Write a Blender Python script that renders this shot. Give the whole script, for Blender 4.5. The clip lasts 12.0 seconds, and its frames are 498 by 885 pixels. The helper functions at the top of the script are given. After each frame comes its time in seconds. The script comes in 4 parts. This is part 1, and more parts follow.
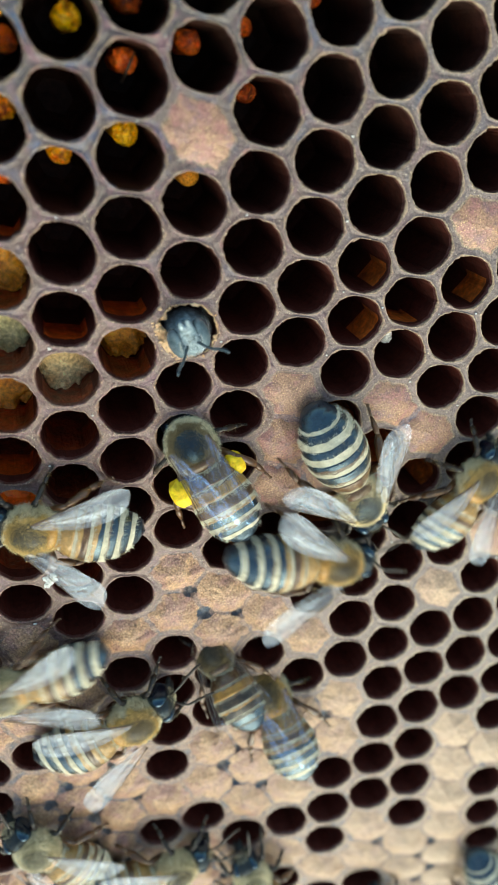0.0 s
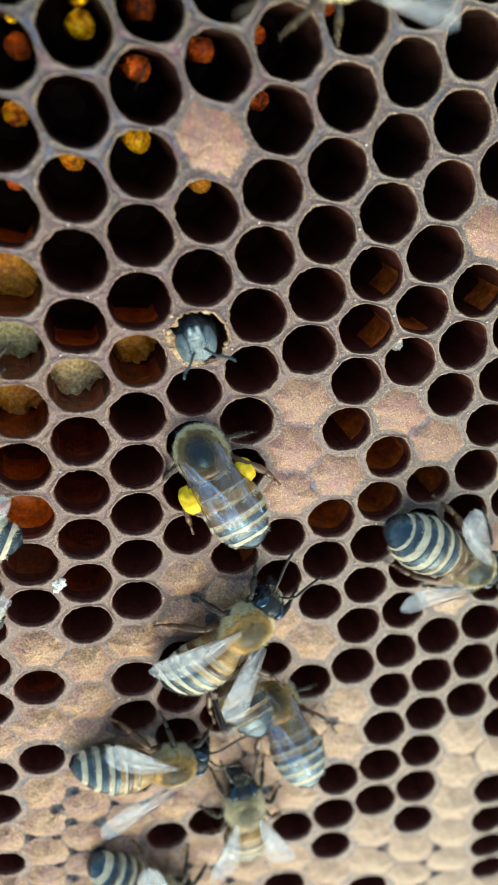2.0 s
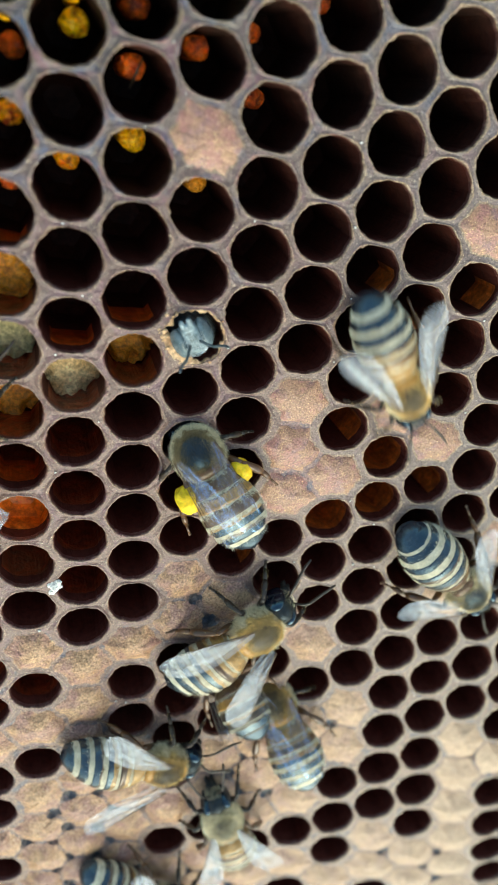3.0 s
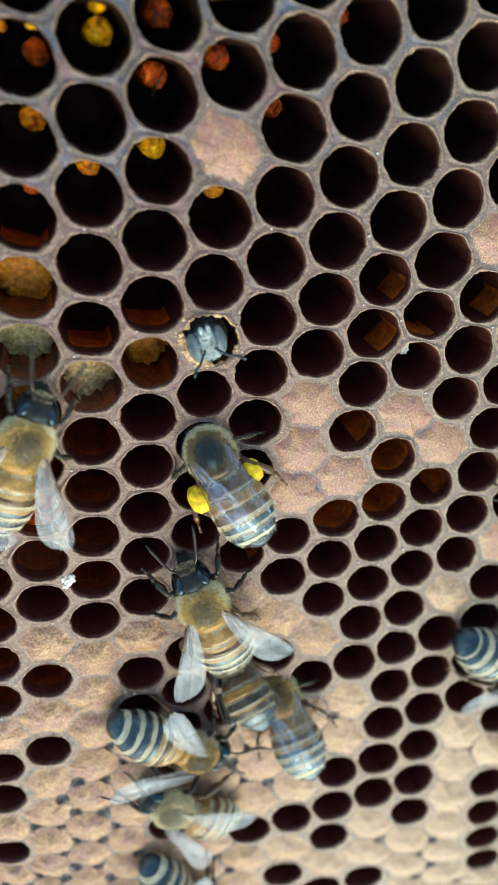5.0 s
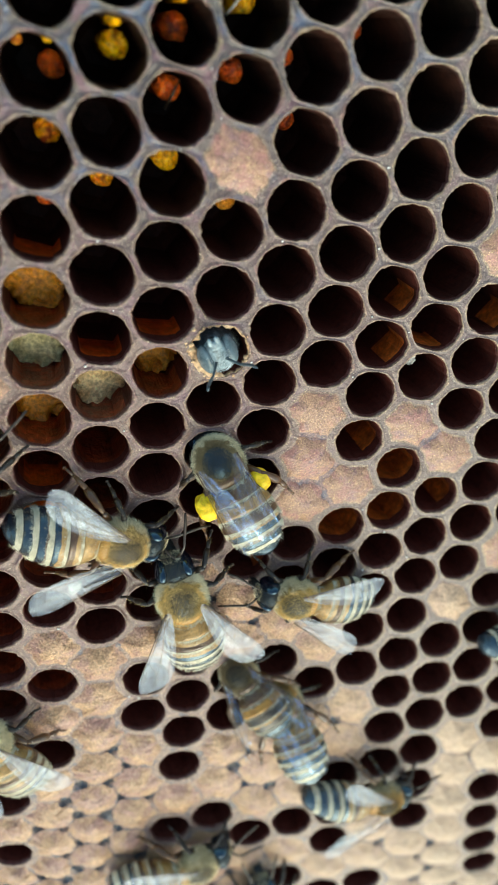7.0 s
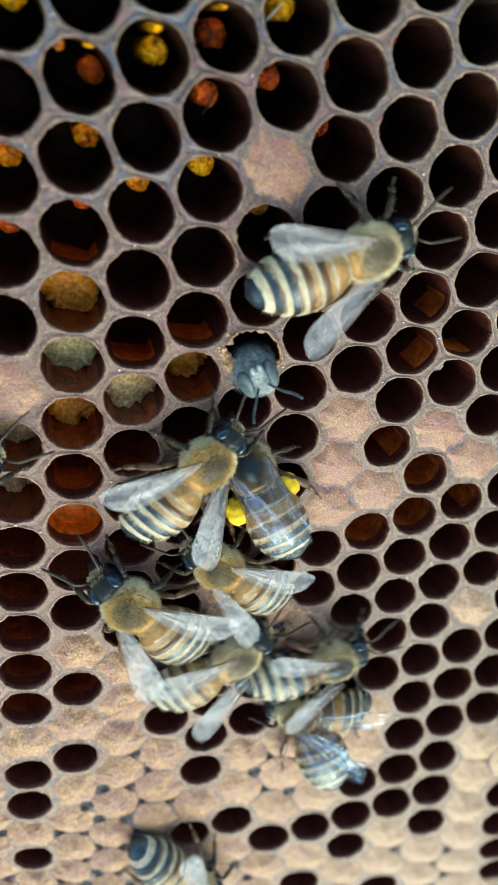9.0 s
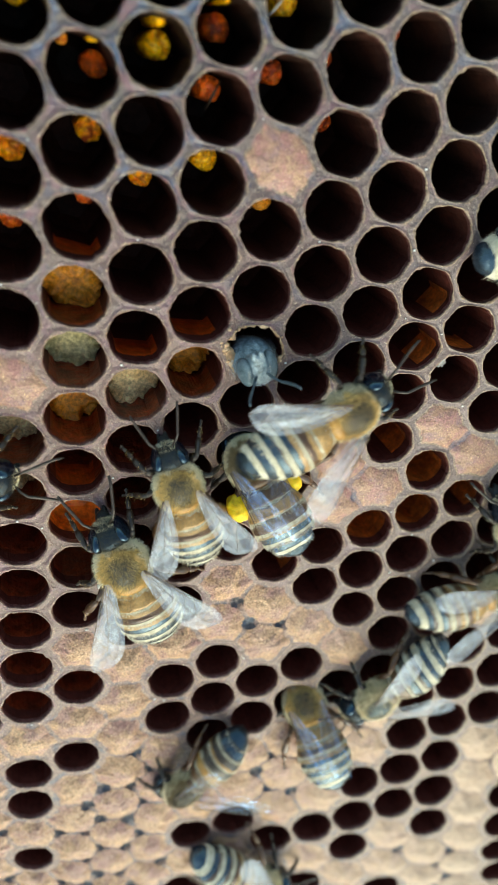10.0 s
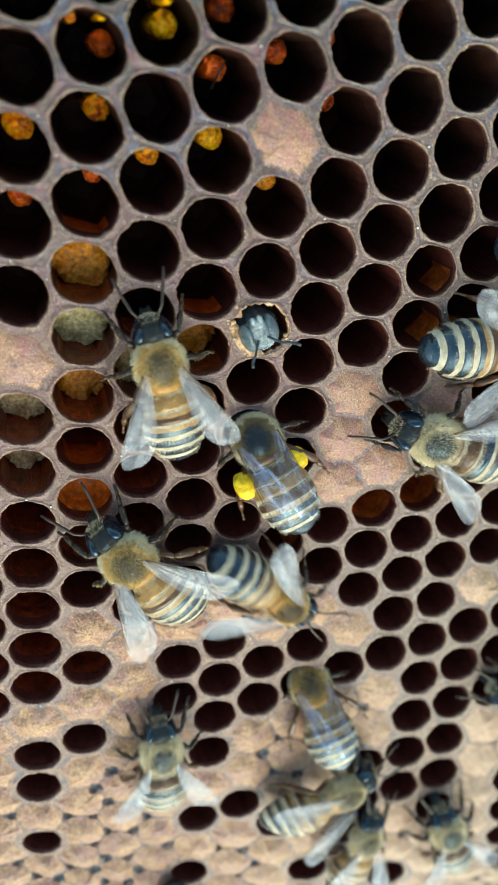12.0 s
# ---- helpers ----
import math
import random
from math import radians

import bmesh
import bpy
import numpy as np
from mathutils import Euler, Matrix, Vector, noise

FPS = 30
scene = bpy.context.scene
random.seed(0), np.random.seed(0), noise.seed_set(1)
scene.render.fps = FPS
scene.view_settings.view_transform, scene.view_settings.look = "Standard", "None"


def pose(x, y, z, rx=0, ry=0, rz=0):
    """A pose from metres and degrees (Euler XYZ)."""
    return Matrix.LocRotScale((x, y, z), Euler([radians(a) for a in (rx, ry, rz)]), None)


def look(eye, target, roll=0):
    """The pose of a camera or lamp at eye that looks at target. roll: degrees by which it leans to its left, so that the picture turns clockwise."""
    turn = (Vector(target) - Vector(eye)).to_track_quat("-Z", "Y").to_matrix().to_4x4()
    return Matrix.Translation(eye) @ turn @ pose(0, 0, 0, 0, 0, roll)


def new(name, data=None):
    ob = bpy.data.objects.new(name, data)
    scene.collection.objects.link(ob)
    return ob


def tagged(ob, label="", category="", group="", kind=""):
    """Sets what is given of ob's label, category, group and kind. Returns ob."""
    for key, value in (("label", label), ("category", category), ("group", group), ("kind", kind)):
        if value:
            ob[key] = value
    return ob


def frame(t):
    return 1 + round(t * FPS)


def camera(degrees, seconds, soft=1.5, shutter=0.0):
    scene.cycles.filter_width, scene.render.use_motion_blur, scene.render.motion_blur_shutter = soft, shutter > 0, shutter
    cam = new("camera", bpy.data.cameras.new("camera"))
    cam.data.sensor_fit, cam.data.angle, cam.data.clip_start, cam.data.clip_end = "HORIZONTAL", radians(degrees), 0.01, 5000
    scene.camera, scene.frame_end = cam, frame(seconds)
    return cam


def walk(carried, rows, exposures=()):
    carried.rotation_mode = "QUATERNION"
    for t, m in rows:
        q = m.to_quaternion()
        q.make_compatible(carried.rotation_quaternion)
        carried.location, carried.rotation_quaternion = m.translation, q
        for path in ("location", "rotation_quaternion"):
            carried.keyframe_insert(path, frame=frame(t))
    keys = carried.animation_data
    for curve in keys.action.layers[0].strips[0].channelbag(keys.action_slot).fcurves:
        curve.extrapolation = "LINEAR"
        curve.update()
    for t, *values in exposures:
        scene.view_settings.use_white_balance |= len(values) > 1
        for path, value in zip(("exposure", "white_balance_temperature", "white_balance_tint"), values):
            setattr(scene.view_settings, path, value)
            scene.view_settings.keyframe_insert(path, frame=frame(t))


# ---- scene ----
MM = 0.001  # all sizes below are in millimetres
cam = camera(37.0, 12.0, soft=1.5, shutter=0.5)
PATH = [
    (0, -14.93, 30.70, 57.50, -27.94, -15.09, -0.02),
    (0.5, -14.19, 30.62, 57.35, -27.79, -14.39, 0.04),
    (1, -14.39, 30.50, 57.36, -27.44, -14.82, -0.16),
    (1.5, -14.71, 30.60, 56.91, -27.50, -14.49, 0.00),
    (2, -15.18, 31.22, 57.09, -27.98, -14.47, 0.17),
    (2.5, -15.21, 31.34, 57.05, -27.91, -14.61, 0.09),
    (3, -14.94, 30.65, 57.05, -27.55, -14.63, 0.03),
    (5, -16.39, 32.54, 57.35, -28.87, -14.44, 0.91),
    (5.5, -16.85, 33.51, 57.32, -28.98, -14.54, 1.13),
    (6, -16.91, 33.39, 57.37, -29.02, -14.53, 1.30),
    (6.5, -17.27, 33.41, 57.19, -29.11, -14.45, 1.53),
    (8.3, -19.48, 34.65, 56.70, -29.54, -14.86, 1.71),
    (8.5, -20.34, 33.30, 57.16, -29.01, -14.63, 1.78),
    (9, -20.02, 33.65, 56.48, -28.94, -14.25, 1.87),
    (9.5, -20.38, 33.40, 56.48, -28.58, -14.31, 1.85),
    (10, -20.31, 32.90, 56.64, -28.59, -14.31, 1.88),
    (10.5, -20.47, 32.38, 57.35, -28.28, -14.53, 1.74),
    (11, -20.79, 32.08, 57.64, -28.31, -14.36, 1.72),
    (11.5, -20.95, 31.25, 57.81, -28.10, -14.66, 1.65),
    (12, -21.46, 31.14, 58.10, -28.21, -14.68, 1.59),
]
STOPS, KELVIN, TINT = 0.98, 6800, -10
cam.data.dof.use_dof, cam.data.dof.focus_distance, cam.data.dof.aperture_fstop = True, 0.067, 39.0
walk(cam, [(t, pose(x * MM, y * MM, z * MM, rx, ry, rz)) for t, x, y, z, rx, ry, rz in PATH], exposures=[(0.0, STOPS, KELVIN, TINT), (12.0, STOPS, KELVIN, TINT)])

# ---- light: open shade under a bright sky, brighter from the low side ----
SUN_UP, SUN_ROUND = 47.0, 172.0  # degrees above the comb, degrees clockwise from +y
world = bpy.data.worlds.new("sky")
scene.world = world
world.use_nodes = True
wn = world.node_tree
wn.nodes.clear()
sky = wn.nodes.new("ShaderNodeTexSky")
sky.sky_type, sky.sun_disc = "NISHITA", False
sky.sun_elevation, sky.sun_rotation = radians(SUN_UP), radians(SUN_ROUND)
sky.air_density, sky.dust_density = 1.0, 2.0
back = wn.nodes.new("ShaderNodeBackground")
back.inputs["Strength"].default_value = 0.15
wout = wn.nodes.new("ShaderNodeOutputWorld")
wn.links.new(sky.outputs[0], back.inputs[0])
wn.links.new(back.outputs[0], wout.inputs[0])

sun = new("sun", bpy.data.lights.new("sun", "SUN"))
sun.data.energy, sun.data.angle, sun.data.color = 1.55, radians(60), (1.0, 0.92, 0.80)
az, el = radians(SUN_ROUND), radians(SUN_UP)
sun.matrix_world = look((math.sin(az) * math.cos(el), math.cos(az) * math.cos(el), math.sin(el)), (0, 0, 0))


# ---- materials ----
def material(name, dark, light, rough=0.6, grain=1.0, spots=6.0, bump=0.2, metal=0.0, spec=0.5, sheen=0.0, local=False,
             third=None, coat=0.0, island=0.0, through_light=0.0, dust=None, contrast=0.25, broad=None, sky_gloss=None, brood=None, lumps=0.0, pink=None, pale=None):
    """Two colours mixed by a coarse and a fine noise (grain, spots: feature sizes in mm), with a fine relief."""
    m = bpy.data.materials.new(name)
    m.use_nodes = True
    n, l = m.node_tree.nodes, m.node_tree.links
    p = n["Principled BSDF"]
    if local:
        src = n.new("ShaderNodeTexCoord").outputs["Object"]
    else:
        src = n.new("ShaderNodeNewGeometry").outputs["Position"]

    def noise_node(size, detail=4.0, rough_=0.6):
        t = n.new("ShaderNodeTexNoise")
        t.inputs["Scale"].default_value = 1.0 / (size * MM)
        t.inputs["Detail"].default_value = detail
        t.inputs["Roughness"].default_value = rough_
        l.new(src, t.inputs["Vector"])
        return t.outputs["Fac"]

    def ramp(fac, lo, hi):
        r = n.new("ShaderNodeMapRange")
        r.inputs["From Min"].default_value, r.inputs["From Max"].default_value = lo, hi
        l.new(fac, r.inputs["Value"])
        return r.outputs["Result"]

    def mix(fac, a, b):
        x = n.new("ShaderNodeMix")
        x.data_type = "RGBA"
        if isinstance(fac, float):
            x.inputs["Factor"].default_value = fac
        else:
            l.new(fac, x.inputs["Factor"])
        for value, sock in ((a, x.inputs["A"]), (b, x.inputs["B"])):
            if isinstance(value, tuple):
                sock.default_value = (*value, 1)
            else:
                l.new(value, sock)
        return x.outputs["Result"]

    coarse, fine = noise_node(spots), noise_node(grain)
    col = mix(ramp(coarse, 0.32, 0.68), dark, light)
    if third:
        col = mix(ramp(noise_node(spots * 1.7, 2.0), 0.5, 0.66), col, third)
    if broad:
        col = mix(ramp(noise_node(22.0, 1.0), 0.42, 0.60), col, broad)
    if brood:  # another tone towards the brood side (-y) of the comb
        xyz = n.new("ShaderNodeSeparateXYZ")
        l.new(src, xyz.inputs[0])
        wave = n.new("ShaderNodeMath")
        wave.operation = "MULTIPLY_ADD"
        l.new(noise_node(9.0, 2.0), wave.inputs[0])
        wave.inputs[1].default_value = 40 * MM
        l.new(xyz.outputs["Y"], wave.inputs[2])
        col = mix(ramp(wave.outputs[0], 58 * MM, 26 * MM), col, brood)
    if pink:
        col = mix(ramp(noise_node(spots * 1.2 + 0.3, 3.0), 0.50, 0.64), col, pink)
    if pale:  # another, paler tone towards +x
        xyz = n.new("ShaderNodeSeparateXYZ")
        l.new(src, xyz.inputs[0])
        wave = n.new("ShaderNodeMath")
        wave.operation = "MULTIPLY_ADD"
        l.new(noise_node(7.0, 2.0), wave.inputs[0])
        wave.inputs[1].default_value = 30 * MM
        l.new(xyz.outputs["X"], wave.inputs[2])
        col = mix(ramp(wave.outputs[0], 8 * MM, 48 * MM), col, pale)
    if dust:
        col = mix(ramp(noise_node(grain * 0.7, 3.0), 0.61, 0.72), col, dust)
    shade = mix(ramp(fine, 0.25, 0.75), (1 - contrast,) * 3, (1 + 0.8 * contrast,) * 3)
    mul = n.new("ShaderNodeMix")
    mul.data_type, mul.blend_type = "RGBA", "MULTIPLY"
    mul.inputs["Factor"].default_value = 1.0
    l.new(col, mul.inputs["A"])
    l.new(shade, mul.inputs["B"])
    col = mul.outputs["Result"]
    if island:
        g = n.new("ShaderNodeNewGeometry")
        vary = n.new("ShaderNodeHueSaturation")
        r = n.new("ShaderNodeMapRange")
        r.inputs["To Min"].default_value, r.inputs["To Max"].default_value = 1 - island, 1 + island
        l.new(g.outputs["Random Per Island"], r.inputs["Value"])
        l.new(r.outputs["Result"], vary.inputs["Value"])
        l.new(col, vary.inputs["Color"])
        col = vary.outputs["Color"]
    l.new(col, p.inputs["Base Color"])
    p.inputs["Roughness"].default_value = rough
    p.inputs["Metallic"].default_value = metal
    p.inputs["Specular IOR Level"].default_value = spec
    # tints reflections towards the sky's blue
    if sky_gloss:
        p.inputs["Specular Tint"].default_value = (*sky_gloss, 1)
    p.inputs["Coat Weight"].default_value = coat
    p.inputs["Coat Roughness"].default_value = 0.15
    p.inputs["Sheen Weight"].default_value = sheen
    if through_light:
        p.inputs["Subsurface Weight"].default_value = through_light
        p.inputs["Subsurface Radius"].default_value = (1.2 * MM, 0.5 * MM, 0.2 * MM)
        p.inputs["Subsurface Scale"].default_value = 1.0
    if bump:
        b = n.new("ShaderNodeBump")
        b.inputs["Strength"].default_value = bump
        b.inputs["Distance"].default_value = grain * 0.35 * MM
        l.new(fine, b.inputs["Height"])
        if lumps:  # a coarser relief under the grain
            low = n.new("ShaderNodeBump")
            low.inputs["Strength"].default_value, low.inputs["Distance"].default_value = 1.0, lumps * 0.3 * MM
            l.new(noise_node(lumps, 2.0), low.inputs["Height"])
            l.new(low.outputs["Normal"], b.inputs["Normal"])
        l.new(b.outputs["Normal"], p.inputs["Normal"])
    return m


def wing_material(name, thin, thick, sheen, ripple=1.0):
    """A clear wrinkled film: mostly see-through, a little milky, with a sheen."""
    m = bpy.data.materials.new(name)
    m.use_nodes = True
    n, l = m.node_tree.nodes, m.node_tree.links
    n.remove(n["Principled BSDF"])
    out = n["Material Output"]
    tc = n.new("ShaderNodeTexCoord")
    t = n.new("ShaderNodeTexNoise")
    t.inputs["Scale"].default_value = 1.0 / (0.9 * MM)
    l.new(tc.outputs["Object"], t.inputs["Vector"])
    b = n.new("ShaderNodeBump")
    b.inputs["Strength"].default_value, b.inputs["Distance"].default_value = 0.7, 0.25 * MM
    if ripple > 1:  # long pleats between the veins
        pleat = n.new("ShaderNodeMapping")
        pleat.inputs["Scale"].default_value = (1.0, 0.22, 1.0)
        l.new(tc.outputs["Object"], pleat.inputs["Vector"])
        long = n.new("ShaderNodeTexNoise")
        long.inputs["Scale"].default_value = 1.0 / (0.55 * MM)
        l.new(pleat.outputs["Vector"], long.inputs["Vector"])
        l.new(long.outputs["Fac"], b.inputs["Height"])
        b.inputs["Strength"].default_value = 1.0
    else:
        l.new(t.outputs["Fac"], b.inputs["Height"])
    clear = n.new("ShaderNodeBsdfTransparent")
    clear.inputs["Color"].default_value = (0.93, 0.92, 0.89, 1)
    milk = n.new("ShaderNodeBsdfDiffuse")
    milk.inputs["Color"].default_value = (0.58, 0.58, 0.59, 1)
    shine = n.new("ShaderNodeBsdfGlossy")
    shine.inputs["Color"].default_value = (*sheen, 1)
    shine.inputs["Roughness"].default_value = 0.26
    l.new(b.outputs["Normal"], shine.inputs["Normal"])
    r = n.new("ShaderNodeMapRange")
    r.inputs["To Min"].default_value, r.inputs["To Max"].default_value = thin, thick
    l.new(t.outputs["Fac"], r.inputs["Value"])
    film = n.new("ShaderNodeMixShader")
    l.new(r.outputs["Result"], film.inputs[0])
    l.new(clear.outputs[0], film.inputs[1])
    l.new(milk.outputs[0], film.inputs[2])
    both = n.new("ShaderNodeAddShader")
    l.new(film.outputs[0], both.inputs[0])
    if ripple > 1:  # a blue-white sky gleam painted in streaks along the pleats
        tight = n.new("ShaderNodeMapRange")
        tight.inputs["From Min"].default_value, tight.inputs["From Max"].default_value = 0.50, 0.68
        l.new(long.outputs["Fac"], tight.inputs["Value"])
        dull = n.new("ShaderNodeBsdfGlossy")
        dull.inputs["Color"].default_value = (0.008, 0.014, 0.022, 1)
        dull.inputs["Roughness"].default_value = 0.3
        gleam = n.new("ShaderNodeMixShader")
        l.new(tight.outputs["Result"], gleam.inputs[0])
        l.new(dull.outputs[0], gleam.inputs[1])
        l.new(shine.outputs[0], gleam.inputs[2])
        l.new(gleam.outputs[0], both.inputs[1])
    else:
        l.new(shine.outputs[0], both.inputs[1])
    l.new(both.outputs[0], out.inputs["Surface"])
    return m


# rims: the blue third tone paints sky glints onto the wax
RIM = material("wax_rim", (0.024, 0.023, 0.031), (0.076, 0.060, 0.056), rough=0.38, grain=0.17, spots=1.3, bump=0.8, lumps=0.5, third=(0.040, 0.076, 0.150), pink=(0.155, 0.074, 0.085), dust=(0.55, 0.45, 0.30), spec=0.6, contrast=0.7, brood=(0.152, 0.079, 0.063), pale=(0.168, 0.124, 0.108))
RIM_EDGE = material("wax_rim_edge", (0.050, 0.034, 0.029), (0.215, 0.145, 0.078), rough=0.36, grain=0.17, spots=0.9, bump=1.0, lumps=0.45, third=(0.100, 0.105, 0.150), pink=(0.185, 0.078, 0.076), dust=(0.82, 0.67, 0.40), spec=0.7, contrast=0.95, brood=(0.200, 0.106, 0.069), pale=(0.325, 0.220, 0.130))
LIP = material("cell_lip", (0.032, 0.015, 0.016), (0.080, 0.036, 0.030), rough=0.32, grain=0.2, spots=1.0, bump=1.0, lumps=0.5, contrast=0.9, brood=(0.135, 0.042, 0.036), dust=(0.42, 0.28, 0.2), spec=0.7)
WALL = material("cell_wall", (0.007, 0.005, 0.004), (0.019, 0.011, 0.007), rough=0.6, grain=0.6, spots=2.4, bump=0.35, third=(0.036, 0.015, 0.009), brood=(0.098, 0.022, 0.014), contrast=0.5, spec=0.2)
CAP = material("brood_cap", (0.33, 0.172, 0.098), (0.53, 0.315, 0.165), rough=0.5, grain=0.20, spots=1.6, bump=1.0, lumps=0.6, third=(0.33, 0.165, 0.130), pink=(0.37, 0.200, 0.150), pale=(0.475, 0.320, 0.210), dust=(0.78, 0.60, 0.34), contrast=0.8)
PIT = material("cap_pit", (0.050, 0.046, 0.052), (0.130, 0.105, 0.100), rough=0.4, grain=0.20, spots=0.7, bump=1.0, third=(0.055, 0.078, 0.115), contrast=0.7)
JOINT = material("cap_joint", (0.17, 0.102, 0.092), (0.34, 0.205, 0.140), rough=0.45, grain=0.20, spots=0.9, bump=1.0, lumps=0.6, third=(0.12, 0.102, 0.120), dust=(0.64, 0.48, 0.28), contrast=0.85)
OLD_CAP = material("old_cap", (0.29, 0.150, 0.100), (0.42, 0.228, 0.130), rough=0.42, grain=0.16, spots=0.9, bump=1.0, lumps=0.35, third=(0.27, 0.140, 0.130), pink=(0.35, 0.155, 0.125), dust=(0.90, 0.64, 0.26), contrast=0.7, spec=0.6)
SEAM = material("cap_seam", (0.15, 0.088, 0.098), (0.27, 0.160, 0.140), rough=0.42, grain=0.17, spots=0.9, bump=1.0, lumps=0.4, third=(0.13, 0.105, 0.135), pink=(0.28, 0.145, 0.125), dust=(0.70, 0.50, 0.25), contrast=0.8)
CHEWED = material("chewed_wax", (0.44, 0.24, 0.115), (0.72, 0.50, 0.29), rough=0.7, grain=0.25, spots=0.8, bump=0.9, contrast=0.6)
POLLEN_Y = material("pollen_yellow", (0.95, 0.36, 0.0), (1.0, 0.62, 0.0), rough=0.45, grain=0.4, spots=0.6, bump=0.9, lumps=0.6, contrast=0.8, third=(0.25, 0.055, 0.0), dust=(1.0, 0.85, 0.15))
POLLEN_LOAD = material("pollen_load", (0.95, 0.54, 0.01), (1.0, 0.72, 0.02), rough=0.6, grain=0.25, spots=0.9, bump=0.6, contrast=0.25)
POLLEN_O = material("pollen_orange", (0.95, 0.20, 0.0), (1.0, 0.46, 0.0), rough=0.45, grain=0.4, spots=0.6, bump=0.9, lumps=0.6, contrast=0.8, third=(0.30, 0.035, 0.0), dust=(1.0, 0.70, 0.08))
POLLEN_R = material("pollen_red", (0.50, 0.040, 0.003), (1.0, 0.19, 0.008), rough=0.45, grain=0.4, spots=0.7, bump=0.9, lumps=0.6, contrast=0.8, third=(0.16, 0.014, 0.002), dust=(1.0, 0.36, 0.03))
BREAD = material("bee_bread_cream", (0.75, 0.47, 0.18), (1.0, 0.78, 0.40), rough=0.6, grain=0.35, spots=1.4, bump=0.9, contrast=0.6)
BREAD_O = material("bee_bread_amber", (0.62, 0.19, 0.008), (1.0, 0.43, 0.030), rough=0.5, grain=0.35, spots=1.4, bump=0.7, contrast=0.5)
BREAD_G = material("bee_bread_grey", (0.62, 0.52, 0.21), (0.90, 0.80, 0.42), rough=0.5, grain=0.35, spots=1.4, bump=0.7, contrast=0.5)
# amber walls carry the glow of light through wax in their colour
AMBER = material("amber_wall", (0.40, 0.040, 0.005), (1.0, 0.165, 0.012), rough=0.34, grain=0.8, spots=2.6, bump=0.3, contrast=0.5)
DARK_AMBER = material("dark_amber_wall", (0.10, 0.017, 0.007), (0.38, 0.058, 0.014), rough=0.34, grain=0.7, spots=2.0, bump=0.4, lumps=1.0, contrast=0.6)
HONEY_GLOW = material("honeyed_wall", (0.40, 0.092, 0.009), (1.0, 0.34, 0.030), rough=0.35, grain=0.6, spots=1.6, bump=0.4, contrast=0.6)
LIT_BROWN = material("brown_wall", (0.30, 0.060, 0.009), (0.85, 0.205, 0.026), rough=0.42, grain=0.5, spots=1.6, bump=0.5, contrast=0.6)

EARTH = material("earth", (0.06, 0.05, 0.03), (0.12, 0.10, 0.06), rough=0.95, grain=8.0, spots=300.0, bump=0.4)
CRUMB = material("wax_crumb", (0.62, 0.60, 0.54), (0.82, 0.80, 0.75), rough=0.5, grain=0.2, spots=0.8, bump=0.3)

# shells, head and eyes: blue sky reflection put into tint and base colour
CHITIN = material("black_chitin", (0.008, 0.016, 0.027), (0.028, 0.036, 0.046), rough=0.27, grain=0.25, spots=1.2, bump=0.4, local=True, sky_gloss=(0.55, 0.82, 1.0), spec=1.0, coat=0.2)
LEG = material("brown_black_leg", (0.012, 0.010, 0.009), (0.055, 0.034, 0.020), rough=0.35, grain=0.2, spots=0.9, bump=0.3, local=True)
BROWN = material("brown_chitin", (0.055, 0.026, 0.012), (0.15, 0.068, 0.025), rough=0.30, grain=0.25, spots=1.3, bump=0.15, local=True, coat=0.25)
TAN = material("amber_chitin", (0.30, 0.152, 0.040), (0.53, 0.312, 0.100), rough=0.36, grain=0.25, spots=1.3, bump=0.3, local=True, coat=0.15, contrast=0.35)
BAND = material("pale_felt_band", (0.49, 0.43, 0.29), (0.78, 0.71, 0.53), rough=0.8, grain=0.13, spots=0.8, bump=0.7, local=True, sheen=0.2, contrast=0.4)
HEAD = material("dark_downy_head", (0.007, 0.008, 0.010), (0.036, 0.030, 0.022), rough=0.36, grain=0.12, spots=0.5, bump=1.0, local=True, sky_gloss=(0.55, 0.80, 1.0), spec=0.55, contrast=0.6)
EYE = material("compound_eye", (0.003, 0.006, 0.012), (0.010, 0.014, 0.024), rough=0.17, grain=0.06, spots=1.0, bump=0.1, local=True, sky_gloss=(0.50, 0.78, 1.0), spec=1.0)
THORAX = material("fuzzy_olive_skin", (0.15, 0.098, 0.03), (0.30, 0.20, 0.075), rough=0.8, grain=0.12, spots=1.2, bump=0.8, local=True, sheen=0.2)
PALE_SKIN = material("pale_skin", (0.26, 0.20, 0.09), (0.46, 0.37, 0.19), rough=0.8, grain=0.12, spots=1.2, bump=0.8, local=True)
DARK_SKIN = material("dark_olive_skin", (0.022, 0.020, 0.015), (0.075, 0.055, 0.024), rough=0.5, grain=0.12, spots=1.0, bump=0.8, local=True)
SHIELD = material("dark_thorax_shield", (0.006, 0.009, 0.014), (0.024, 0.024, 0.026), rough=0.28, grain=0.10, spots=0.9, bump=0.5, local=True, sky_gloss=(0.45, 0.75, 1.0), spec=0.9)
SCUTELLUM = material("amber_scutellum", (0.30, 0.13, 0.020), (0.55, 0.29, 0.060), rough=0.4, grain=0.15, spots=1.0, bump=0.4, local=True)
FUR_GOLD = material("golden_fur", (0.54, 0.33, 0.075), (0.90, 0.63, 0.23), rough=0.7, grain=0.3, spots=1.5, bump=0.0, local=True, island=0.35, sheen=0.2)
FUR_BROWN = material("olive_brown_fur", (0.17, 0.115, 0.050), (0.42, 0.30, 0.14), rough=0.7, grain=0.3, spots=1.5, bump=0.0, local=True, island=0.4, sheen=0.2)
